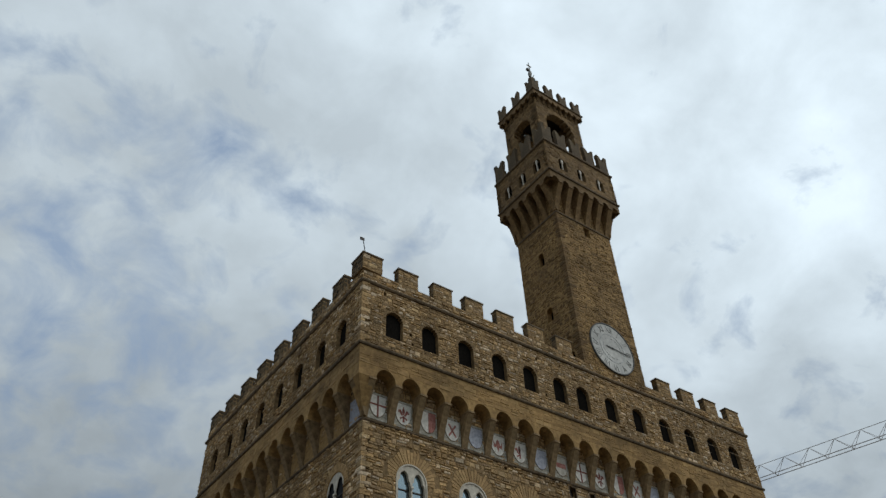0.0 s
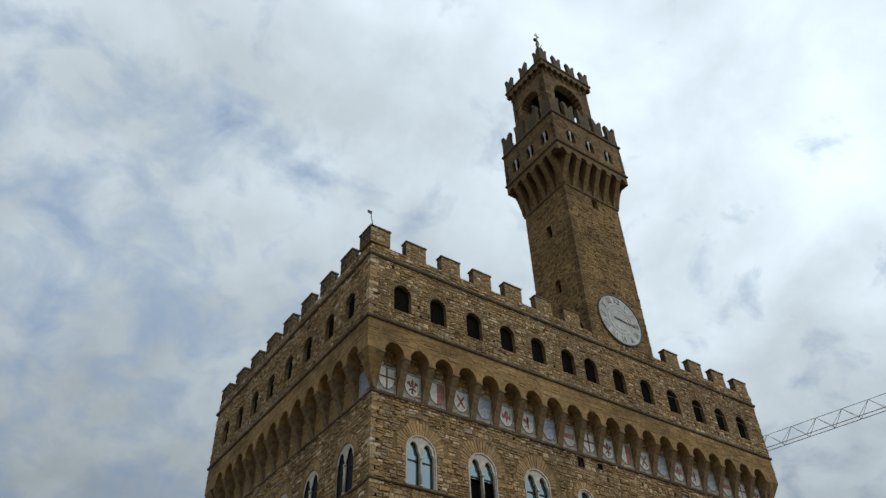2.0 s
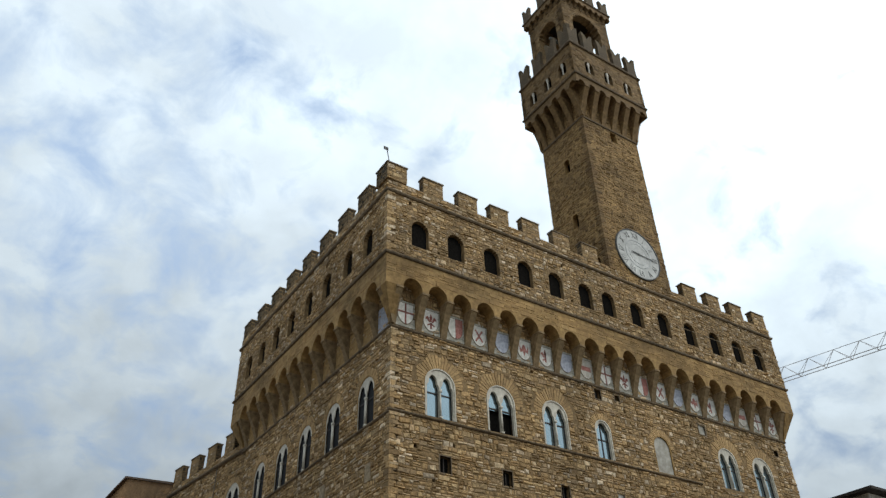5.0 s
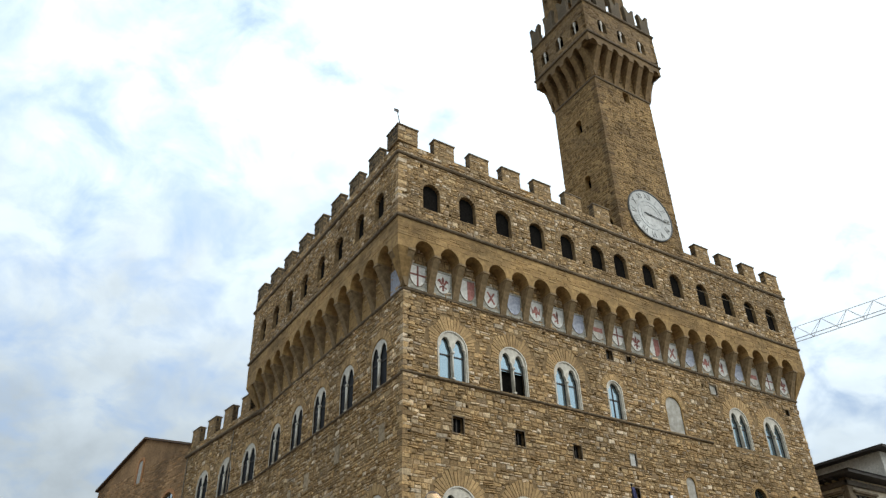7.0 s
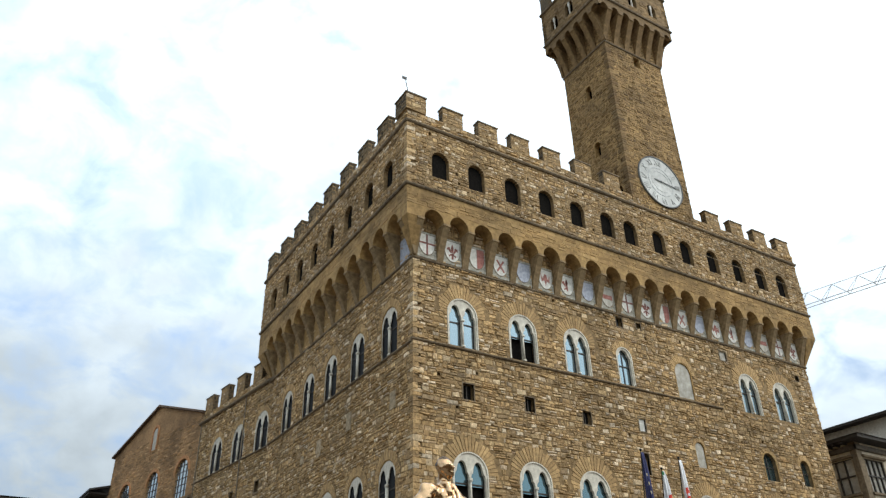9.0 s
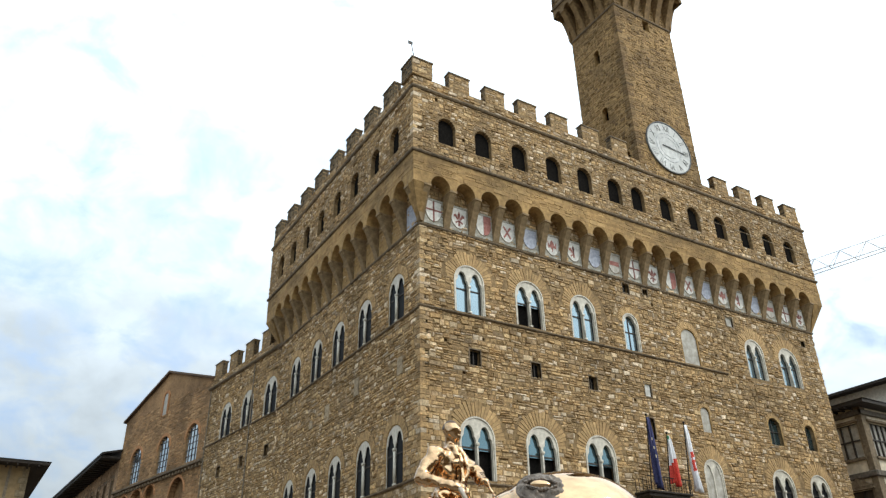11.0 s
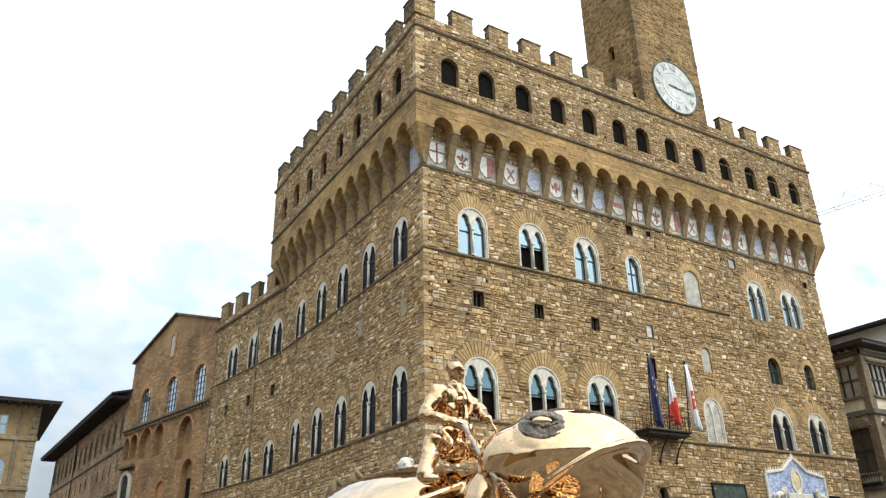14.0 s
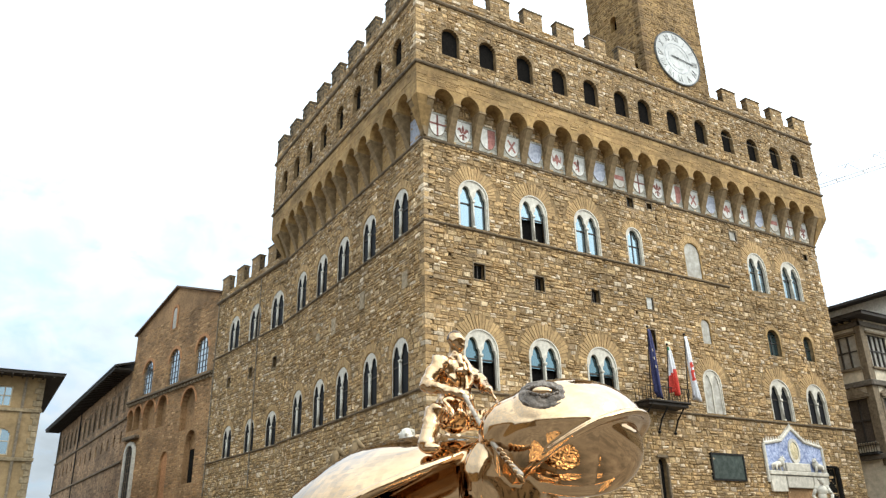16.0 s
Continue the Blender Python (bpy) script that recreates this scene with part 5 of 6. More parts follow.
for h in hg:
    wd, ht = h[1] - h[0], h[3] - h[2]
    r = wd / 2
    bm = bmesh.new()
    box(bm, -r, r, 0.2, 0.23, 0, ht)
    w = part("window", bm, M_GLASS_PALE, gable, "tall round-arched window with small panes")
    w.matrix_basis = GM @ pose((h[0] + h[1]) / 2, 0, h[2])
    for k in range(-1, 2):
        bm = bmesh.new()
        box(bm, k * wd / 4 - 0.03, k * wd / 4 + 0.03, 0.14, 0.19, 0, ht)
        part("glazing_bar", bm, M_WOOD, w)
    for k in range(1, 6):
        bm = bmesh.new()
        box(bm, -r, r, 0.145, 0.185, k * ht / 6 - 0.025, k * ht / 6 + 0.025)
        part("glazing_bar", bm, M_WOOD, w)
    mesh_part("brick_arch", *arch_ring(wd, ht, 0.35, 0.06, legs=False), M_ORANGE, w)
for h in blind + niches[:1]:
    bm = bmesh.new()
    box(bm, h[0] - 0.05, h[1] + 0.05, 0.64, 0.69, h[2] - 0.1, h[3])
    ob = part("blind_backing", bm, M_BRICK, gable)
    ob.matrix_basis = GM
bm = bmesh.new()
box(bm, niches[1][0] - 0.05, niches[1][1] + 0.05, 0.25, 0.35, 6, 13.7)
ob = part("orange_infill", bm, M_ORANGE, gable, "orange brick infill")
ob.matrix_basis = GM
bm = bmesh.new()
box(bm, gs(4.2) - 0.75, gs(4.2) + 0.85, 0.45, 0.54, 9.6, 13.2)
ob = part("dark_niche", bm, M_DARK, gable)
ob.matrix_basis = GM
for h in blind:
    ar = mesh_part("brick_arch", *arch_ring(h[1] - h[0], h[3] - h[2], 0.28, 0.07, legs=False), M_ORANGE, gable, "ring of orange bricks round a blind arch")
    ar.matrix_basis = GM @ pose((h[0] + h[1]) / 2, 0, h[2])
v = [(0, 0.05, 20.55), (0, -0.45, 20.75), (0, -0.45, 20.95), (0, 0.05, 21.1)]
ob = mesh_part("cornice", v + [(GL, y, z) for _, y, z in v], [(0, 1, 5, 4), (1, 2, 6, 5), (2, 3, 7, 6), (3, 2, 1, 0), (4, 5, 6, 7)], M_TRIM, gable)
ob.matrix_basis = GM
cb = None
for k in range(30):
    mm = GM @ pose(0.4 + k * 0.77, 0, 20.3)
    if cb is None:
        bm = bmesh.new()
        box(bm, -0.12, 0.12, -0.38, 0.05, 0, 0.3, 0.04)
        cb = part("bracket", bm, M_TRIM, gable)
        cb.matrix_basis = mm
    else:
        share("bracket", cb, gable, mm)
# tall stone-framed window at the far end of the hall
bm = bmesh.new()
box(bm, -1.3, 1.3, -0.1, -0.04, 0, 6.2)
w = part("window", bm, M_GLASS_DIM, gable, "tall arched window in a white stone surround")
w.matrix_basis = GM @ pose(gs(20.4), 0, 9.0)
mesh_part("surround", *arch_ring(2.3, 6.3, 0.45, 0.3), M_MARBLE, w)
bm = bmesh.new()
box(bm, -2.0, 2.0, -0.6, 0.0, 7.0, 7.4, 0.05)
for k in range(-1, 2):
    box(bm, k * 0.6 - 0.04, k * 0.6 + 0.04, -0.16, -0.1, 0, 6)
for k in range(1, 6):
    box(bm, -1.1, 1.1, -0.155, -0.105, k - 0.03, k + 0.03)
part("hood", bm, M_TRIM, w)

# Long wing with deep dark eaves
WA, WL, WZ = 2.6, 57.0, 25.6
w0 = along(GL, GA, E0)
w_end = along(WL, WA, w0)
WM = facing(*w_end, WA - 90)
wing = thing("eaves_house", "long brown stone wing under deep dark wooden eaves", "building")
rows = []
for k in range(14):
    x = WL - 2.5 - k * 4.0
    rows.append((x - 0.62, x + 0.62, 20.3, 23.1, False, 0))
    rows.append((x - 0.45, x + 0.45, 16.2, 17.8, True, 0.1))
stone_wall("wall", wing, WM, WL, 0, WZ, 0.6, rows, 95, "brown stone wall with small windows", (0.3, 0.5), (0.5, 1.2), M_WING, proud=(0.0, 0.03), back=M_WING)
# One near-black sheet paints the unlit depth behind the wing's windows.
bm = bmesh.new()
box(bm, 0.5, WL - 0.5, 0.5, 0.58, 5, 25)
ob = part("room", bm, M_DARK, wing)
ob.matrix_basis = WM
fr = None
for a, b, c, d, *_ in rows[::2]:
    mm = WM @ pose((a + b) / 2, 0, c)
    if fr is None:
        bm = bmesh.new()
        for p in ((-0.8, -0.62, -0.15, 3.2), (0.62, 0.8, -0.15, 3.2), (-0.62, 0.62, 3.0, 3.2), (-0.62, 0.62, -0.15, 0.0)):
            box(bm, p[0], p[1], -0.06, 0.1, p[2], p[3])
        fr = part("window_frame", bm, M_TRIM, wing, "stone window frame")
        fr.matrix_basis = mm
        bm = bmesh.new()
        box(bm, -0.62, 0.62, 0.25, 0.28, 0, 3.0)
        pn = part("pane", bm, M_GLASS_DIM, fr)
    else:
        f2 = share("window_frame", fr, wing, mm)
        share("pane", pn, f2, Matrix.Identity(4))
for z in (18.9, 13.5):
    v = [(0, 0.05, z), (0, -0.25, z + 0.1), (0, -0.25, z + 0.3), (0, 0.05, z + 0.4)]
    ob = mesh_part("cornice", v + [(WL, y, q) for _, y, q in v], [(0, 1, 5, 4), (1, 2, 6, 5), (2, 3, 7, 6), (3, 2, 1, 0), (4, 5, 6, 7)], M_TRIM, wing)
    ob.matrix_basis = WM
bm = bmesh.new()
v = [bm.verts.new(p) for p in ((-2.4, -2.4, WZ + 0.1), (WL + 0.3, -2.4, WZ + 0.1), (WL + 0.3, 9, WZ + 3.2), (6, 9, WZ + 3.2))]
w = [bm.verts.new(q.co + Vector((0, 0, -0.25))) for q in v]
bm.faces.new(v)
bm.faces.new(w[::-1])
for i in range(4):
    bm.faces.new((v[i], w[i], w[(i + 1) % 4], v[(i + 1) % 4]))
box(bm, -2.3, WL, -2.3, 0.0, WZ - 0.45, WZ - 0.2)
rf = part("roof", bm, M_EAVE, wing, "dark projecting eaves")
rf.matrix_basis = WM
rafters(wing, WM, -1.0, WL, -2.2, 0, WZ - 0.62, 1.3)
for x in (1.2, 22):
    bm = bmesh.new()
    tube(bm, (x, -0.12, 3), (x, -0.12, WZ - 0.4), 0.09)
    ob = part("drainpipe", bm, M_IRON, wing)
    ob.matrix_basis = WM

# Ochre house across the side street
ochre = thing("ochre_house", "ochre plastered house with dark eaves and stone quoins", "building")
OX1, OY = -17.75, 45.0
OM = facing(OX1 - 40, OY, 0)
ow = [(40 - 3.95, 40 - 2.65, 16.1, 18.0, False, 0), (40 - 8.4, 40 - 7.1, 16.1, 18.0, False, 0), (40 - 3.9, 40 - 2.15, 11.55, 14.0, True, 0), (40 - 8.4, 40 - 6.6, 11.55, 14.0, True, 0)]
ob = mesh_part("wall", *wall_mesh(40, 0, 19.0, 0.5, ow), M_OCHRE, ochre, "ochre plaster wall")
ob.matrix_basis = OM
ob = mesh_part("wall", *wall_mesh(30, 0, 19.0, 0.5, [], 0.0), M_OCHRE, ochre)
ob.matrix_basis = facing(OX1, OY, 90)
for a, b, c, d, ar, _ in ow:
    bm = bmesh.new()
    box(bm, -(b - a) / 2, (b - a) / 2, 0.2, 0.22, 0, d - c)
    w = part("window", bm, M_GLASS, ochre, "grey-framed casement window")
    w.matrix_basis = OM @ pose((a + b) / 2, 0, c)
    bm = bmesh.new()
    for x in (-(b - a) / 2, -0.05, (b - a) / 2 - 0.1):
        box(bm, x, x + 0.1, 0.1, 0.19, 0, d - c)
    for z in (0, (d - c) * 0.5, d - c - 0.1):
        box(bm, -(b - a) / 2, (b - a) / 2, 0.105, 0.185, z, z + 0.08)
    part("casement", bm, M_GREYWALL, w)
for z in (15.6, 11.0):
    bm = bmesh.new()
    box(bm, 0, 40.15, -0.18, 0.05, z, z + 0.35, 0.04)
    ob = part("string_course", bm, M_QUOIN, ochre)
    ob.matrix_basis = OM
bm = bmesh.new()
box(bm, 40 - 1.75, 40 - 1.5, -0.16, 0.02, 0, 19)
ob = part("drainpipe", bm, M_COPPER, ochre)
ob.matrix_basis = OM
for k in range(32):
    long = 0.75 if k % 2 else 0.5
    bm = bmesh.new()
    box(bm, 40 - long, 40.06, -0.06, 0.3, k * 0.6 + 0.02, k * 0.6 + 0.58, 0.02)
    ob = part("quoin", bm, M_QUOIN, ochre)
    ob.matrix_basis = OM
bm = bmesh.new()
box(bm, -2, 41.6, -1.7, 20, 19.0, 19.3)
v = [bm.verts.new(p) for p in ((-2, -1.8, 19.3), (41.7, -1.8, 19.3), (41.7, 22, 19.3), (-2, 22, 19.3), (12, 10, 21.3), (30, 10, 21.3))]
for q in ((0, 1, 5, 4), (1, 2, 5), (2, 3, 4, 5), (3, 0, 4)):
    bm.faces.new([v[i] for i in q])
rf = part("roof", bm, M_EAVE, ochre, "dark wooden eaves and low roof")
rf.matrix_basis = OM
rafters(ochre, OM, 1.0, 41.5, -1.65, 0, 18.82, 0.9)

# Grey house on the far side of the palace
grey = thing("grey_house", "grey plastered house with a dark eaved loggia window", "building")
RX, RY = 52.0, 2.85
RM = facing(RX, RY + 20, -90)
RF = facing(RX, RY, 0)
wl = [(15.6, 19.3, 18.6, 21.9, False, 0), (16.9, 19.2, 11.3, 15.5, False, 0), (11, 14.4, 18.6, 21.9, False, 0)]
wf = [(0.9, 4.2, 18.6, 21.9, False, 0), (1.2, 3.6, 11.3, 15.5, False, 0)]
for m, hs2, ln in ((RM, wl, 20.0), (RF, wf, 24.0)):
    ob = mesh_part("wall", *wall_mesh(ln, 0, 23.4, 0.5, hs2), M_GREYWALL, grey, "grey plaster wall")
    ob.matrix_basis = m
    for a, b, c, d, *_ in hs2:
        bm = bmesh.new()
        box(bm, a, b, 0.28, 0.3, c, d)
        high = d > 17
        w = part("window", bm, M_PLASTER if high else M_SHUTTER, grey, "wide loggia window with dark wooden frames" if high else "window closed by dark wooden shutters")
        w.matrix_basis = m
        bm = bmesh.new()
        n = 4 if high else 2
        box(bm, -0.07, 0.07, 0.1, 0.27, c, d)
        up0 = part("window_bar", bm, M_WOOD, w)
        up0.location.x = a
        for k in range(1, n + 1):
            share("window_bar", up0, w, pose(a + (b - a) * k / n, 0, 0))
        bm = bmesh.new()
        box(bm, a, b, 0.105, 0.265, -0.06, 0.06)
        up0 = part("window_bar", bm, M_WOOD, w)
        up0.location.z = c
        for k in range(1, 3):
            share("window_bar", up0, w, pose(0, 0, c + (d - c) * k / 2))
        bm = bmesh.new()
        box(bm, a - 0.35, b + 0.35, -0.35, 0.05, d + 0.05, d + 0.3, 0.04)
        part("window_hood", bm, M_TRIM, w)
        if not high:
            poly_part("pediment", [(a - 0.4, d + 0.31), (b + 0.4, d + 0.31), ((a + b) / 2, d + 1.2)], M_TRIM, w, 0.0, 0.35)
            bm = bmesh.new()
            for x in (a - 0.3, b):
                box(bm, x, x + 0.3, -0.12, 0.05, c - 0.05, d + 0.05, 0.03)
            part("window_jamb", bm, M_TRIM, w)
        bm = bmesh.new()
        box(bm, a - 0.25, b + 0.25, -0.25, 0.05, c - 0.3, c - 0.05, 0.04)
        part("window_sill", bm, M_TRIM, w)
    for z, h, dd in ((16.6, 0.55, 0.35), (9.6, 0.5, 0.5), (22.6, 0.5, 0.3)):
        bm = bmesh.new()
        box(bm, -0.3 if m is RF else 0, ln + (0.3 if m is RM else 0), -dd, 0.05, z, z + h, 0.06)
        ob = part("string_course", bm, M_DARKTRIM, grey)
        ob.matrix_basis = m
bm = bmesh.new()
box(bm, -0.12, 0.85, -0.1, 0.6, 9, 23.4, 0.03)
ob = part("corner_pilaster", bm, M_TRIM, grey)
ob.matrix_basis = RF
bm = bmesh.new()
box(bm, RX - 1.4, RX + 26, RY - 1.4, RY + 22, 23.4, 23.75)
v = [bm.verts.new(p) for p in ((RX - 1.5, RY - 1.5, 23.75), (RX + 26, RY - 1.5, 23.75), (RX + 26, RY + 22, 23.75), (RX - 1.5, RY + 22, 23.75), (RX + 8, RY + 9, 25.6), (RX + 16, RY + 9, 25.6))]
for q in ((0, 1, 5, 4), (1, 2, 5), (2, 3, 4, 5), (3, 0, 4)):
    bm.faces.new([v[i] for i in q])
part("roof", bm, M_EAVE, grey, "dark wooden eaves")
rafters(grey, RM, 0, 20, -1.35, 0, 23.2, 0.8)
bm = bmesh.new()
box(bm, RX + 9, RX + 30, RY + 0.5, RY + 24, 0, 27.6)
part("attic_wall", bm, M_WHITEP, grey, "pale cream attic storey")
bm = bmesh.new()
box(bm, RX + 7.8, RX + 31, RY - 0.7, RY + 25, 27.6, 27.9)
part("attic_roof", bm, M_EAVE, grey)
bm = bmesh.new()
box(bm, 16.7, 19.6, -0.9, 0, 10.1, 10.3)
for k in range(12):
    box(bm, 16.75 + k * 0.25, 16.8 + k * 0.25, -0.88, -0.84, 10.3, 11.2)
box(bm, 16.7, 19.6, -0.9, -0.82, 11.2, 11.27)
ob = part("balcony", bm, M_IRON, grey)
ob.matrix_basis = RM

# Tower crane far behind
crane = thing("tower_crane", "pale steel lattice jib of a distant tower crane", "crane")
CA, CB = Vector((96.2, 40.8, 61.7)), Vector((113.5, -33.1, 61.7))
cd = (CB - CA).normalized()
cs = Vector((-cd.y, cd.x, 0))
bm = bmesh.new()
ln = (CB - CA).length
n = int(ln / 4.3)
UPZ = Vector((0, 0, 2.5))
for s in (-0.7, 0.7):
    tube(bm, CA + cs * s, CB + cs * s, 0.085, None, 6)
tube(bm, CA + UPZ, CB + UPZ, 0.06, None, 6)
for k in range(n):
    p, q = CA + cd * (k * ln / n), CA + cd * ((k + 1) * ln / n)
    mid = (p + q) / 2 + UPZ
    for s in (-0.7, 0.7):
        tube(bm, p + cs * s, mid, 0.045, None, 5)
        tube(bm, mid, q + cs * s, 0.045, None, 5)
    tube(bm, p - cs * 0.7, p + cs * 0.7, 0.06, None, 5)
part("jib", bm, M_STEEL, crane, "triangular lattice jib")
bm = bmesh.new()
for sx in (-0.8, 0.8):
    for sy in (-0.8, 0.8):
        tube(bm, CB + Vector((sx, sy, -61.7)), CB + Vector((sx, sy, 7)), 0.12, None, 6)
for k in range(23):
    for sx in (-0.8, 0.8):
        z = -61.7 + k * 3
        tube(bm, CB + Vector((sx, -0.8, z)), CB + Vector((sx, 0.8, z + 3)), 0.07, None, 5)
        tube(bm, CB + Vector((-0.8, sx, z)), CB + Vector((0.8, sx, z + 3)), 0.07, None, 5)
part("mast", bm, M_STEEL, crane)

# Bronze turtle with its rider, on a plinth
SM = facing(-18.66, -33.06, -30.8)


def turtle_statue():
    bm = bmesh.new()

    def cut(faces_of, point, normal):
        """Keep what lies on the far side of a plane of the newest shape, and close it."""
        geom = list({v for v in faces_of}) + list({e for v in faces_of for e in v.link_edges}) + list({q for v in faces_of for q in v.link_faces})
        r = bmesh.ops.bisect_plane(bm, geom=geom, plane_co=point, plane_no=normal, clear_inner=True)
        edges = [e for e in r["geom_cut"] if isinstance(e, bmesh.types.BMEdge)]
        bmesh.ops.contextual_create(bm, geom=edges)

    def newest(make):
        old = set(bm.verts)
        make()
        return [v for v in bm.verts if v not in old]
    # shell, cut along its rim
    sc, sr = Vector((-0.1, 0.8, 1.6)), Vector((1.85, 1.9, 1.32))
    rim_p, rim_n = Vector((-0.16, -0.7, 2.44)), Vector((-0.41, 0.02, 1.0)).normalized()
    cut(newest(lambda: ball(bm, sc, tuple(sr), (0, 0, 0), 112)), rim_p, rim_n)

    def on_plane(c, r, p, nrm, a, grow):
        """Where a ray in the plane leaves the ellipsoid."""
        lo, hi = 0.0, 4.0
        for _ in range(40):
            t = (lo + hi) / 2
            x, y = c.x + t * math.cos(a), c.y + t * math.sin(a)
            z = p.z - (nrm.x * (x - p.x) + nrm.y * (y - p.y)) / nrm.z
            q = Vector(((x - c.x) / r.x, (y - c.y) / r.y, (z - c.z) / r.z))
            lo, hi = (t, hi) if q.length < grow else (lo, t)
        return Vector((x, y, z))
    ringp = [on_plane(sc, sr, rim_p, rim_n, 2 * math.pi * k / 60, 1.0) for k in range(60)]
    for k in range(60):
        tube(bm, ringp[k], ringp[(k + 1) % 60], 0.05, None, 8)
        ball(bm, ringp[k], 0.05, seg=8)
    # belly and limbs down to the plinth
    ball(bm, (-0.4, 0.85, 1.75), (1.45, 1.35, 0.55), (0, -14, 0), 32)
    for x, y in ((0.5, -0.2), (0.4, 1.9), (-1.6, -0.1), (-1.6, 1.7)):
        tube(bm, (x * 0.8 - 0.1, y * 0.8 + 0.15, 1.6), (x, y, 0.5), 0.32, 0.4, 16)
        ball(bm, (x + 0.15, y, 0.62), (0.5, 0.36, 0.2))
    # broad front flippers spread below the head
    for y, a in ((-1.85, -20), (2.9, 20)):
        ball(bm, (0.80, y, 1.02), (0.62, 1.15, 0.12), (0, 8, a), 48)
    # neck folds
    tube(bm, (-0.3, 0.3, 2.1), (0.8, -0.62, 2.42), 0.44, 0.42, 28)
    ball(bm, (0.42, -0.66, 2.36), (0.30, 0.34, 0.42), (0, 18, 0), 28)
    ball(bm, (0.60, -0.70, 2.36), (0.30, 0.36, 0.44), (0, 0, 0), 64)
    # head: skull cut along the mouth, jaw set back below it
    hc, hr = Vector((1.12, -0.80, 2.62)), Vector((0.735, 0.60, 0.575))
    m_p, m_n = Vector((1.0, -1.2, 2.50)), Vector((-0.5, 0.35, 1.0)).normalized()
    cut(newest(lambda: ball(bm, hc, tuple(hr), (0, 0, 0), 96)), m_p, m_n)
    cut(newest(lambda: ball(bm, (0.79, -0.84, 2.54), (0.42, 0.52, 0.44), (0, 0, 0), 64)), m_p, m_n)
    ball(bm, (0.86, -0.86, 2.76), (0.40, 0.46, 0.38), (0, -18, 0), 64)
    ball(bm, (1.03, -0.78, 2.62), (0.755, 0.56, 0.48), (0, 10, 0), 80)
    lip = [on_plane(hc, hr, m_p, m_n, radians(-200 + 280 * k / 50), 1.015) for k in range(51)]
    for p, q in zip(lip, lip[1:]):
        tube(bm, p, q, 0.035, None, 8)
        ball(bm, q, 0.035, seg=8)
    # rider: hips, jacket, shoulders in one flowing mass
    f_dir, s_dir = Vector((0.78, -0.62, 0)), Vector((-0.62, -0.78, 0))
    trunk = Vector((0.08, -0.06, 0))

    def at(fwd, side, z):
        return trunk + f_dir * fwd + s_dir * side + Vector((0, 0, z))
    for z, fw, rf, rs, rz in ((2.98, 0.0, 0.20, 0.22, 0.16), (3.10, 0.0, 0.20, 0.23, 0.13), (3.22, 0.01, 0.165, 0.20, 0.14), (3.34, 0.01, 0.175, 0.215, 0.16), (3.45, 0.0, 0.17, 0.235, 0.14), (3.53, -0.01, 0.12, 0.22, 0.085)):
        ball(bm, at(fw, 0, z), (0.88 * rf, 0.9 * rs, rz), (0, 0, -38.5), 32)
    right, left = at(-0.01, 0.215, 3.515), at(-0.01, -0.215, 3.515)
    ball(bm, right, (0.085, 0.085, 0.085))
    ball(bm, left, (0.085, 0.085, 0.085))
    # open jacket edges, belt and collar
    for s in (-1, 1):
        e = [at(0.10, 0.05 * s, 3.59), at(0.165, 0.07 * s, 3.50), at(0.185, 0.045 * s, 3.36), at(0.175, 0.02 * s, 3.22), at(0.20, 0.06 * s, 3.06)]
        for p, q in zip(e, e[1:]):
            tube(bm, p, q, 0.02, None, 8)
            ball(bm, q, 0.02, seg=8)
        ball(bm, at(0.075, 0.065 * s, 3.60), (0.055, 0.03, 0.04), (0, 25, -38.5 + 30 * s), 14)
        ball(bm, at(0.165, 0.12 * s, 3.42), (0.022, 0.055, 0.04), (0, 0, -38.5), 12)
    # neck and head: skull, face, jaw, nose, brow, ear, short hair
    tube(bm, at(0.01, 0, 3.54), at(0.035, 0, 3.72), 0.066, 0.06, 16)
    h0 = at(0.05, 0, 3.78)
    ball(bm, h0, (0.092, 0.074, 0.105), (0, -8, -38.5), 28)
    ball(bm, h0 + f_dir * 0.035 + Vector((0, 0, -0.055)), (0.06, 0.055, 0.062), (0, 0, -38.5), 24)
    ball(bm, h0 + f_dir * 0.10 + Vector((0, 0, -0.012)), (0.022, 0.015, 0.028), (0, 20, -38.5), 12)
    ball(bm, h0 + f_dir * 0.082 + Vector((0, 0, 0.024)), (0.02, 0.05, 0.013), (0, 0, -38.5), 12)
    ball(bm, h0 + f_dir * 0.086 + Vector((0, 0, -0.058)), (0.018, 0.03, 0.012), (0, 0, -38.5), 12)
    ball(bm, h0 + f_dir * 0.075 + Vector((0, 0, -0.09)), (0.025, 0.03, 0.022), (0, 0, -38.5), 12)
    for s in (-1, 1):
        ball(bm, h0 + s_dir * 0.076 * s + Vector((0, 0, -0.015)), (0.022, 0.012, 0.032), (0, 0, -38.5), 12)
    ball(bm, h0 - f_dir * 0.02 + Vector((0, 0, 0.03)), (0.092, 0.08, 0.085), (0, 6, -38.5), 24)
    # arms
    for sh, el, wr, ha in ((right, Vector((-0.21, -0.30, 3.27)), Vector((0.08, -0.42, 3.165)), Vector((0.16, -0.45, 3.14))), (left, Vector((0.35, 0.02, 3.38)), Vector((0.40, -0.13, 3.27)), Vector((0.42, -0.20, 3.24)))):
        tube(bm, sh, el, 0.076, 0.064, 18)
        ball(bm, el, 0.066)
        tube(bm, el, wr, 0.066, 0.05, 18)
        ball(bm, wr, 0.054, seg=14)
        tube(bm, wr, ha, 0.04, 0.045, 12)
        ball(bm, ha, (0.052, 0.045, 0.045))
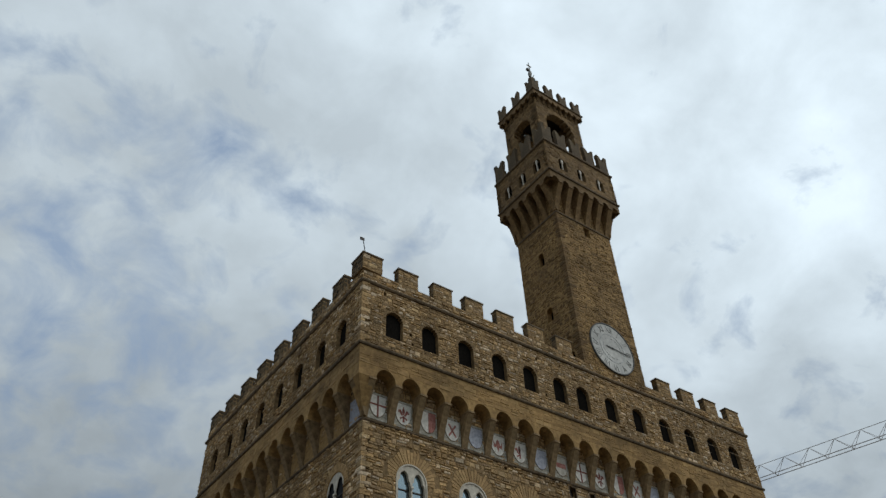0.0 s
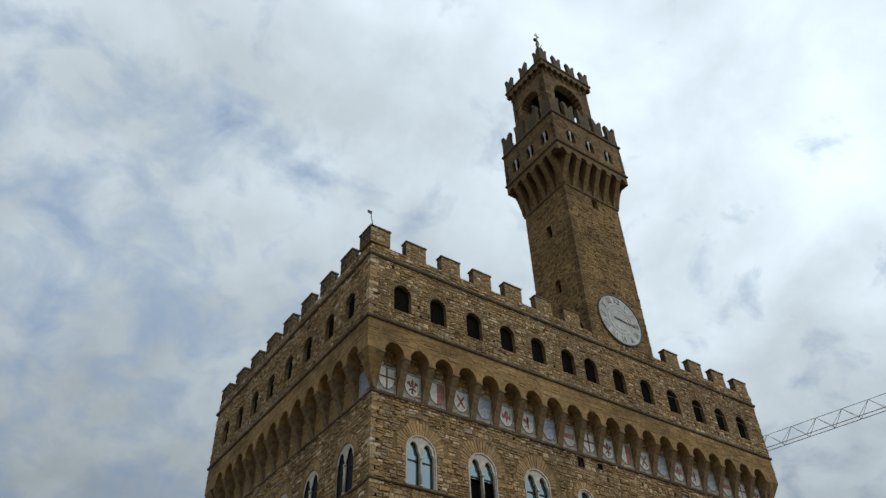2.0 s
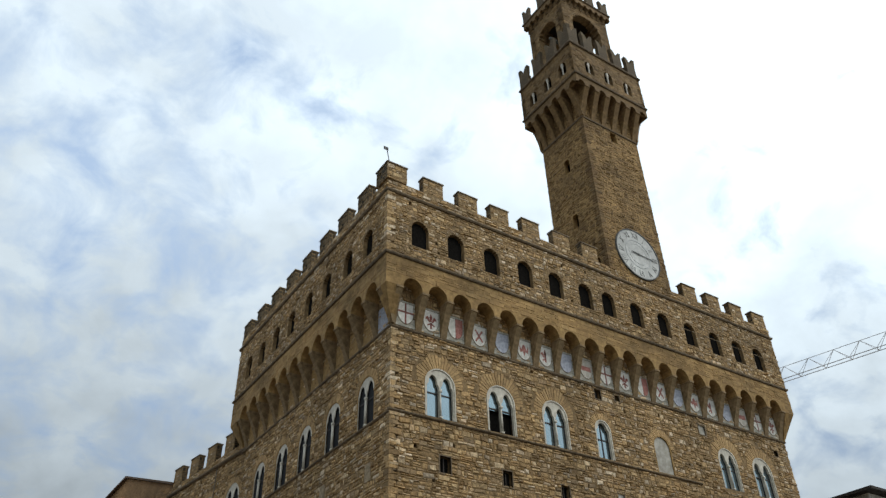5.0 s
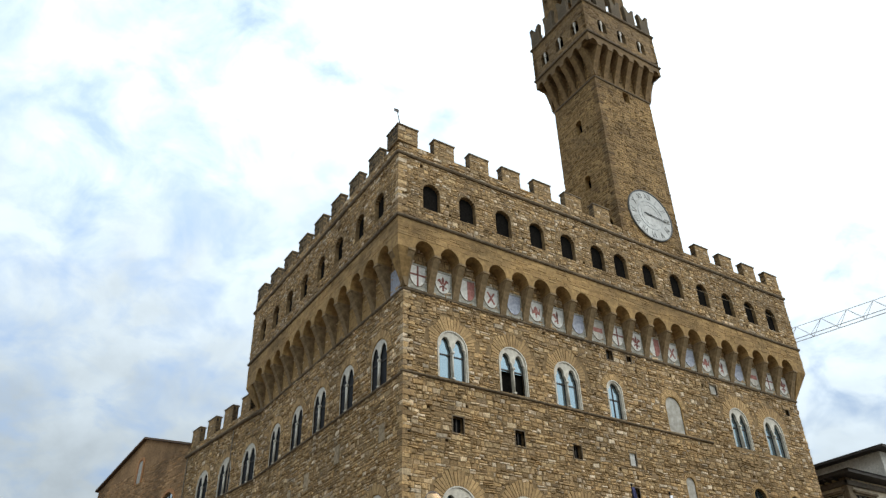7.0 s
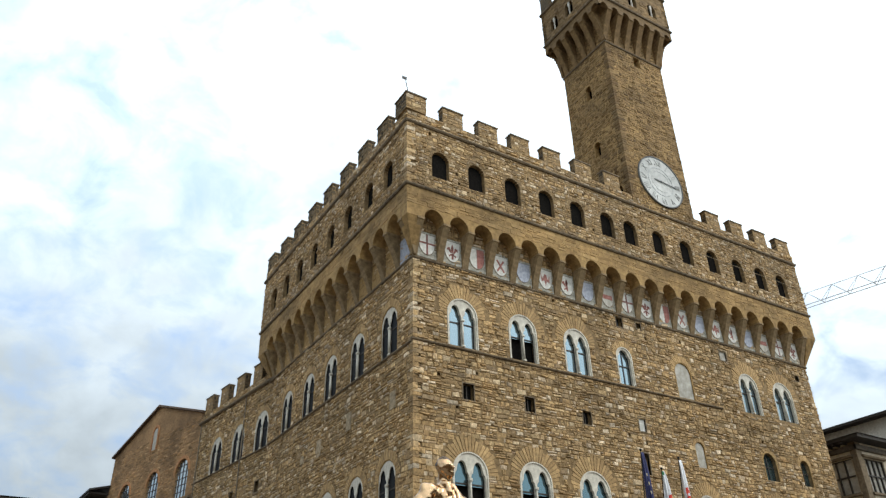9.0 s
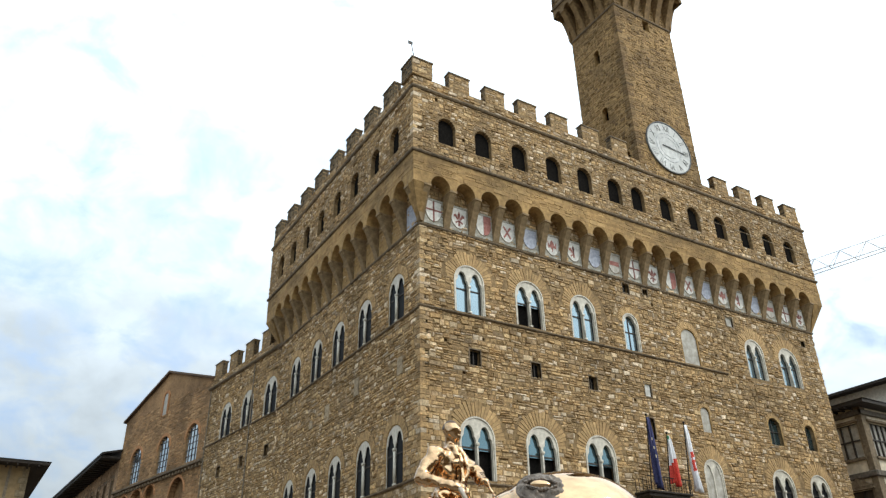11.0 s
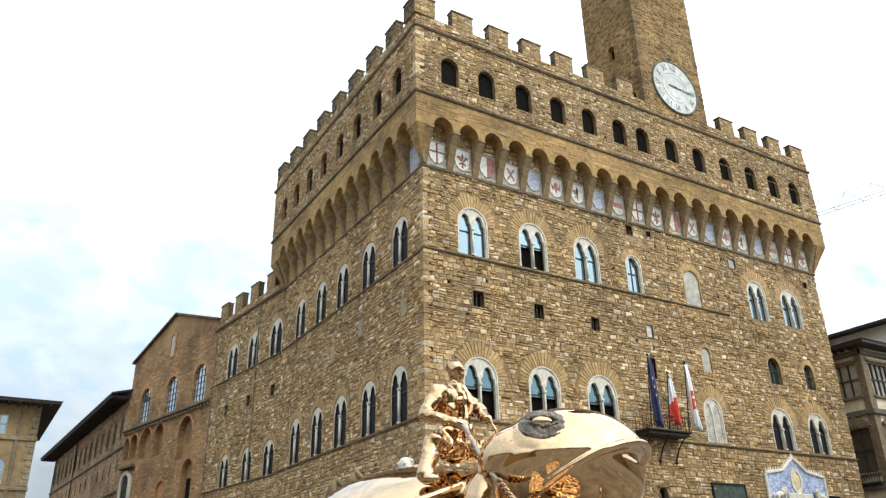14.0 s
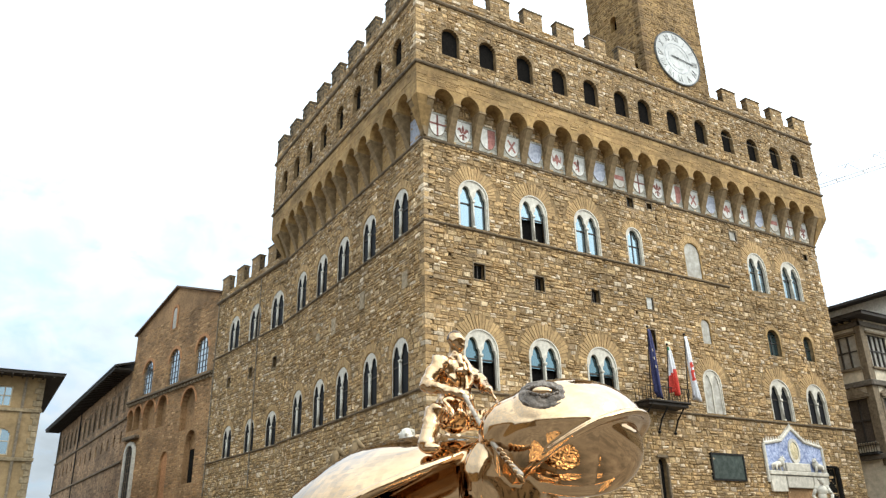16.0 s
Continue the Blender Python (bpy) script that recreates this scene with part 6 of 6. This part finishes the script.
        for k in range(4):
            tube(bm, ha + Vector((0.0, -0.03 + 0.02 * k, 0.0)), ha + Vector((0.05, -0.03 + 0.02 * k, -0.05)), 0.013, None, 6)
    # legs in loose trousers, boots
    for hip, knee, foot in ((Vector((-0.04, -0.18, 3.0)), Vector((-0.12, -0.46, 2.97)), Vector((-0.20, -0.56, 2.69))), (Vector((0.12, 0.02, 2.99)), Vector((0.44, -0.16, 2.93)), Vector((0.50, 0.0, 2.62)))):
        tube(bm, hip, knee, 0.11, 0.088, 20)
        ball(bm, knee, (0.09, 0.09, 0.088))
        tube(bm, knee, foot, 0.088, 0.075, 20)
        ball(bm, foot + Vector((0.0, 0.0, -0.03)), (0.085, 0.09, 0.085))
        ball(bm, foot + Vector((0.04, -0.05, -0.08)), (0.10, 0.07, 0.05), (0, 0, -30))
    raw = bpy.data.meshes.new("bronze_turtle_rider")
    bmesh.ops.recalc_face_normals(bm, faces=bm.faces)
    bm.to_mesh(raw)
    bm.free()
    tmp = new("bronze_turtle_rider", raw)
    mod = tmp.modifiers.new("fuse", "REMESH")
    mod.mode, mod.voxel_size, mod.use_smooth_shade = "VOXEL", 0.0125, True
    sm = tmp.modifiers.new("soften", "SMOOTH")
    sm.factor, sm.iterations = 0.5, 6
    me = bpy.data.meshes.new_from_object(tmp.evaluated_get(bpy.context.evaluated_depsgraph_get()))
    bpy.data.objects.remove(tmp)
    bm = bmesh.new()
    # reins, eye and wrinkled throat
    grip, bit = Vector((0.17, -0.50, 3.13)), Vector((0.59, -1.44, 2.28))
    old = grip
    for k in range(1, 9):
        t = k / 8
        p = grip.lerp(bit, t) + Vector((0, 0, -0.08 * math.sin(math.pi * t)))
        tube(bm, old, p, 0.021, None, 8, 4)
        ball(bm, p, 0.021, seg=8, mi=4)
        old = p
    for k in range(7):
        p = grip.lerp(bit, 0.68 + 0.05 * k)
        ball(bm, p + Vector((0, 0, -0.05)), (0.05, 0.05, 0.016), (0, 50, 30), 12)
    old = Vector((0.45, -0.24, 3.21))
    for k in range(1, 7):
        t = k / 6
        p = Vector((0.45, -0.24, 3.21)).lerp(Vector((0.72, -0.85, 3.0)), t) + Vector((0, 0, -0.16 * math.sin(math.pi * t)))
        tube(bm, old, p, 0.013, None, 6)
        old = p
    eye_c, eye_n = Vector((0.84, -1.205, 2.975)), Vector((-0.12, -0.78, 0.55)).normalized()
    em = Matrix.Translation(eye_c) @ eye_n.to_track_quat("Z", "X").to_matrix().to_4x4()
    for rx, ry, rz, off, mi in ((0.215, 0.175, 0.05, 0.0, 1), (0.095, 0.046, 0.045, 0.04, 0)):
        g2 = bmesh.ops.create_uvsphere(bm, u_segments=56, v_segments=32, radius=1, matrix=em @ pose(0, 0, off, 0, 0, 84) @ Matrix.Diagonal((rx, ry, rz, 1)))
        for fc in {q for v in g2["verts"] for q in v.link_faces}:
            fc.material_index = mi
    for s in (-1, 1):
        for k in range(10):
            u, w2 = -1 + 0.2 * k, -0.8 + 0.2 * k
            pts = [em @ pose(0, 0, 0.052, 0, 0, 84) @ Vector((0.14 * q, s * 0.06 * (1 - 0.8 * q * q), 0)) for q in (u, w2)]
            tube(bm, pts[0], pts[1], 0.014, None, 6, 1)
    for k in range(15):
        x = -0.12 + 0.045 * k
        tube(bm, (x - 0.03, -0.30 - 0.028 * k, 2.56 - 0.004 * k), (x + 0.02, -0.30 - 0.028 * k, 1.75), 0.018, 0.028, 6, 1)
    for v in bm.verts:
        if (v.co - eye_c).length < 0.3 and all(fc.material_index == 1 for fc in v.link_faces):
            v.co += eye_n * (0.022 * noise.noise(v.co * 24.0) + 0.012 * noise.noise(v.co * 55.0))
    extra = bpy.data.meshes.new("fittings")
    bm.to_mesh(extra)
    bm.free()
    bm = bmesh.new()
    bm.from_mesh(me)
    for fc in bm.faces:
        fc.material_index = 0
    bm.normal_update()
    for v in bm.verts:
        x, y, z = v.co
        if z > 2.86 and x < 0.42 and -0.75 < y < 0.3:
            k = 0.016 - 0.05 * abs(noise.noise(Vector((x * 8, y * 8, z * 5)))) + 0.012 * noise.noise(Vector((x * 19, y * 19, z * 10)))
            v.co += v.normal * (k * (0.45 if z > 3.62 else 1.0))
        elif 0.1 < x < 0.95 and y > -1.15 and z < 2.62:
            v.co += v.normal * (0.022 * noise.noise(Vector((x * 8, y * 8, z * 2.2))) + 0.008 * noise.noise(v.co * 2.3))
        elif z < 1.35:
            v.co += v.normal * (0.05 * noise.noise(v.co * 5.0) + 0.03 * noise.noise(v.co * 13.0))
        else:
            v.co += v.normal * (0.010 * noise.noise(v.co * 2.3))
    # cheeks drawn in under the brow
    for v in bm.verts:
        x, y, z = v.co
        if 0.25 < x < 1.8 and y < -0.85 and 1.9 < z < 2.74:
            fade = min(1.0, (x - 0.25) / 0.2) * min(1.0, (1.8 - x) / 0.5) * min(1.0, (-0.85 - y) / 0.25)
            v.co.y += 0.55 * min(0.42, 2.74 - z) * fade
    for fc in bm.faces:
        c = fc.calc_center_median()
        if c.z > 2.80 and c.x < 0.56 and -0.75 < c.y < 0.3 and (c.z > 3.0 or c.x < -0.02 or c.z > 2.9):
            back_of = (c - Vector((0.07, -0.09, 3.78))).dot(f_dir)
            fc.material_index = 3 if (c.z > 3.855 - 0.06 * (back_of < 0.0) - 0.05 * (back_of < -0.04)) else 2
    bm.from_mesh(extra)
    for fc in bm.faces:
        fc.smooth = True
    bm.to_mesh(me)
    bm.free()
    bpy.data.meshes.remove(extra)
    me.materials.append(M_BRONZE)
    me.materials.append(M_BRONZE_DULL)
    me.materials.append(M_BRONZE_CLOTH)
    me.materials.append(M_BRONZE_HAIR)
    me.materials.append(M_STRAP)
    ob = new("turtle_statue", me)
    ob.matrix_world = SM
    tagged(ob, "polished golden bronze statue of a rider on a giant turtle", "statue")


turtle_statue()
plinth = thing("plinth", "low grey stone plinth under the bronze turtle", "plinth", m=SM)
bm = bmesh.new()
box(bm, -2.9, 1.0, -0.9, 2.3, 0, 0.46, 0.04)
part("block", bm, M_TRIM, plinth)

# Fountain figures before the palace corner
nep = bmesh.new()
tube(nep, (0, 0, 0), (0, 0, 2.6), 1.3, 1.0, 12)
for s in (-1, 1):
    tube(nep, (0.3 * s, 0, 2.5), (0.35 * s, 0, 5.0), 0.38, 0.42, 12)
ball(nep, (0, 0, 5.9), (0.72, 0.5, 1.15))
ball(nep, (0.0, 0, 6.8), (0.85, 0.45, 0.4))
ball(nep, (0.05, -0.05, 7.5), (0.38, 0.38, 0.46))
ball(nep, (0.12, -0.3, 7.25), (0.28, 0.22, 0.35))
curls = random.Random(4)
for k in range(26):
    a, r = curls.uniform(0, 2 * math.pi), curls.uniform(0.12, 0.42)
    ball(nep, (0.05 + r * math.cos(a), -0.05 + r * math.sin(a), 7.85 - 0.5 * r + curls.uniform(-0.06, 0.08)), [curls.uniform(0.06, 0.13) for _ in range(3)], seg=8)
for s in (-1, 1):
    tube(nep, (0.8 * s, 0, 6.8), (1.0 * s, -0.1, 5.4), 0.24, 0.18, 10)
ob = part("marble_statue", nep, M_MARBLE, None, "", True)
ob.matrix_world = pose(-4.84, -6.41, 0, 0, 0, -30) @ Matrix.Diagonal((1, 1, 0.952, 1))
tagged(ob, "white marble standing fountain statue on its pedestal", "statue")
bm = bmesh.new()
box(bm, -0.9, 0.9, -0.7, 0.7, 0, 5.2, 0.1)
for dx, h in ((-0.55, 0.0), (0.35, 0.35)):
    ball(bm, (dx, 0, 5.45 + h), (0.55, 0.34, 0.42), (0, -25, 0), 16)
    tube(bm, (dx + 0.2, -0.05, 5.6 + h), (dx + 0.42, -0.1, 6.55 + h), 0.3, 0.16, 10)
    tube(bm, (dx + 0.36, -0.1, 6.62 + h), (dx + 0.85, -0.15, 6.2 + h), 0.17, 0.09, 10)
    ball(bm, (dx + 0.85, -0.15, 6.2 + h), 0.1, seg=10)
    for q in (-0.07, 0.07):
        tube(bm, (dx + 0.38, q - 0.1, 6.7 + h), (dx + 0.36, q - 0.1, 6.9 + h), 0.05, 0.01, 6)
    tube(bm, (dx + 0.3, -0.2, 5.5 + h), (dx + 0.8, -0.3, 5.65 + h), 0.13, 0.1, 8)
    tube(bm, (dx + 0.8, -0.3, 5.65 + h), (dx + 0.75, -0.3, 5.25 + h), 0.09, 0.07, 8)
    for k in range(5):
        ball(bm, (dx + 0.2 + 0.04 * k, 0.02, 5.8 + h + 0.19 * k), (0.12, 0.08, 0.13), (0, 30, 0), 8)
ob = part("stone_sculpture", bm, M_CORBEL, None, "", True)
ob.matrix_world = pose(-7.7, -5.1, 0, 0, 0, -30)
tagged(ob, "weathered grey stone sculpture beside the fountain", "statue")

bm = bmesh.new()
box(bm, -0.8, 0.8, -0.8, 0.8, 0, 3.2, 0.08)
for hip, knee, foot in (((-0.16, 0, 4.75), (-0.24, -0.12, 4.0), (-0.2, 0.02, 3.25)), ((0.16, 0, 4.75), (0.34, -0.3, 4.1), (0.3, -0.1, 3.25))):
    tube(bm, hip, knee, 0.21, 0.16, 12)
    ball(bm, knee, 0.16, seg=12)
    tube(bm, knee, foot, 0.15, 0.1, 12)
    ball(bm, (foot[0], foot[1] - 0.1, foot[2]), (0.1, 0.2, 0.08), seg=10)
ball(bm, (0, 0, 4.85), (0.33, 0.25, 0.25))
ball(bm, (0.02, 0, 5.2), (0.30, 0.22, 0.38))
ball(bm, (0.04, -0.02, 5.55), (0.40, 0.26, 0.34))
for q in (-1, 1):
    ball(bm, (0.04 + 0.40 * q, 0, 5.72), 0.16, seg=12)
tube(bm, (0.05, 0, 5.7), (0.08, -0.04, 6.0), 0.13, 0.11, 10)
ball(bm, (0.1, -0.08, 6.18), (0.17, 0.2, 0.24), (0, 8, 0))
ball(bm, (0.1, -0.2, 6.06), (0.11, 0.12, 0.15))
for q in range(10):
    ball(bm, (0.1 + 0.15 * math.cos(q), 0.0 + 0.16 * math.sin(q), 6.28 + 0.05 * math.sin(3 * q)), 0.08, seg=8)
for p, q, r in (((0.46, 0, 5.72), (0.66, -0.15, 5.25), (0.45, -0.45, 4.95)), ((-0.36, 0, 5.72), (-0.62, 0.0, 5.2), (-0.5, -0.3, 4.8))):
    tube(bm, p, q, 0.13, 0.11, 10)
    ball(bm, q, 0.11, seg=10)
    tube(bm, q, r, 0.11, 0.08, 10)
    ball(bm, r, 0.1, seg=10)
ball(bm, (0.35, -0.5, 3.75), (0.34, 0.36, 0.5), (0, 20, 0))
ball(bm, (0.25, -0.6, 4.3), (0.3, 0.26, 0.3))
ball(bm, (0.2, -0.72, 4.62), (0.17, 0.18, 0.2))
tube(bm, (0.5, -0.6, 4.3), (0.72, -0.7, 3.8), 0.11, 0.08, 8)
tube(bm, (0.1, -0.75, 3.5), (-0.4, -0.7, 3.35), 0.17, 0.12, 10)
ob = part("marble_group", bm, M_MARBLE, None, "", True)
ob.matrix_world = pose(29.0, -5.0, 0, 0, 0, -30)
tagged(ob, "white marble figure group beside the portal", "statue")

# Facades that close the piazza behind the camera
def far_facade(name, m, length, height, mat):
    holes = []
    for r in range(4):
        for k in range(int(length / 4.2)):
            x = 1.6 + k * 4.2
            holes.append((x, x + 1.4, 1.5 + r * 4.6, 4.2 + r * 4.6, False, 0))
    ob = mesh_part(name, *wall_mesh(length, 0, height, 0.6, holes), mat)
    ob.matrix_world = m
    tagged(ob, "plain plastered facades closing the piazza", "wall", kind="structure")
    bm = bmesh.new()
    box(bm, 0.2, length - 0.2, 0.45, 0.55, 0.5, height - 0.5)
    box(bm, -0.5, length + 0.5, -1.4, 0.6, height, height + 0.4)
    part("backing", bm, M_EAVE, ob)


far_facade("wall_west", facing(-78, -95, 90), 120.0, 21.5, M_OCHRE)
far_facade("wall_south", facing(55, -84, 180), 133.0, 23.5, M_WARM)
far_facade("wall_east", facing(51, -6, -90), 80.0, 24.0, M_GREYWALL)
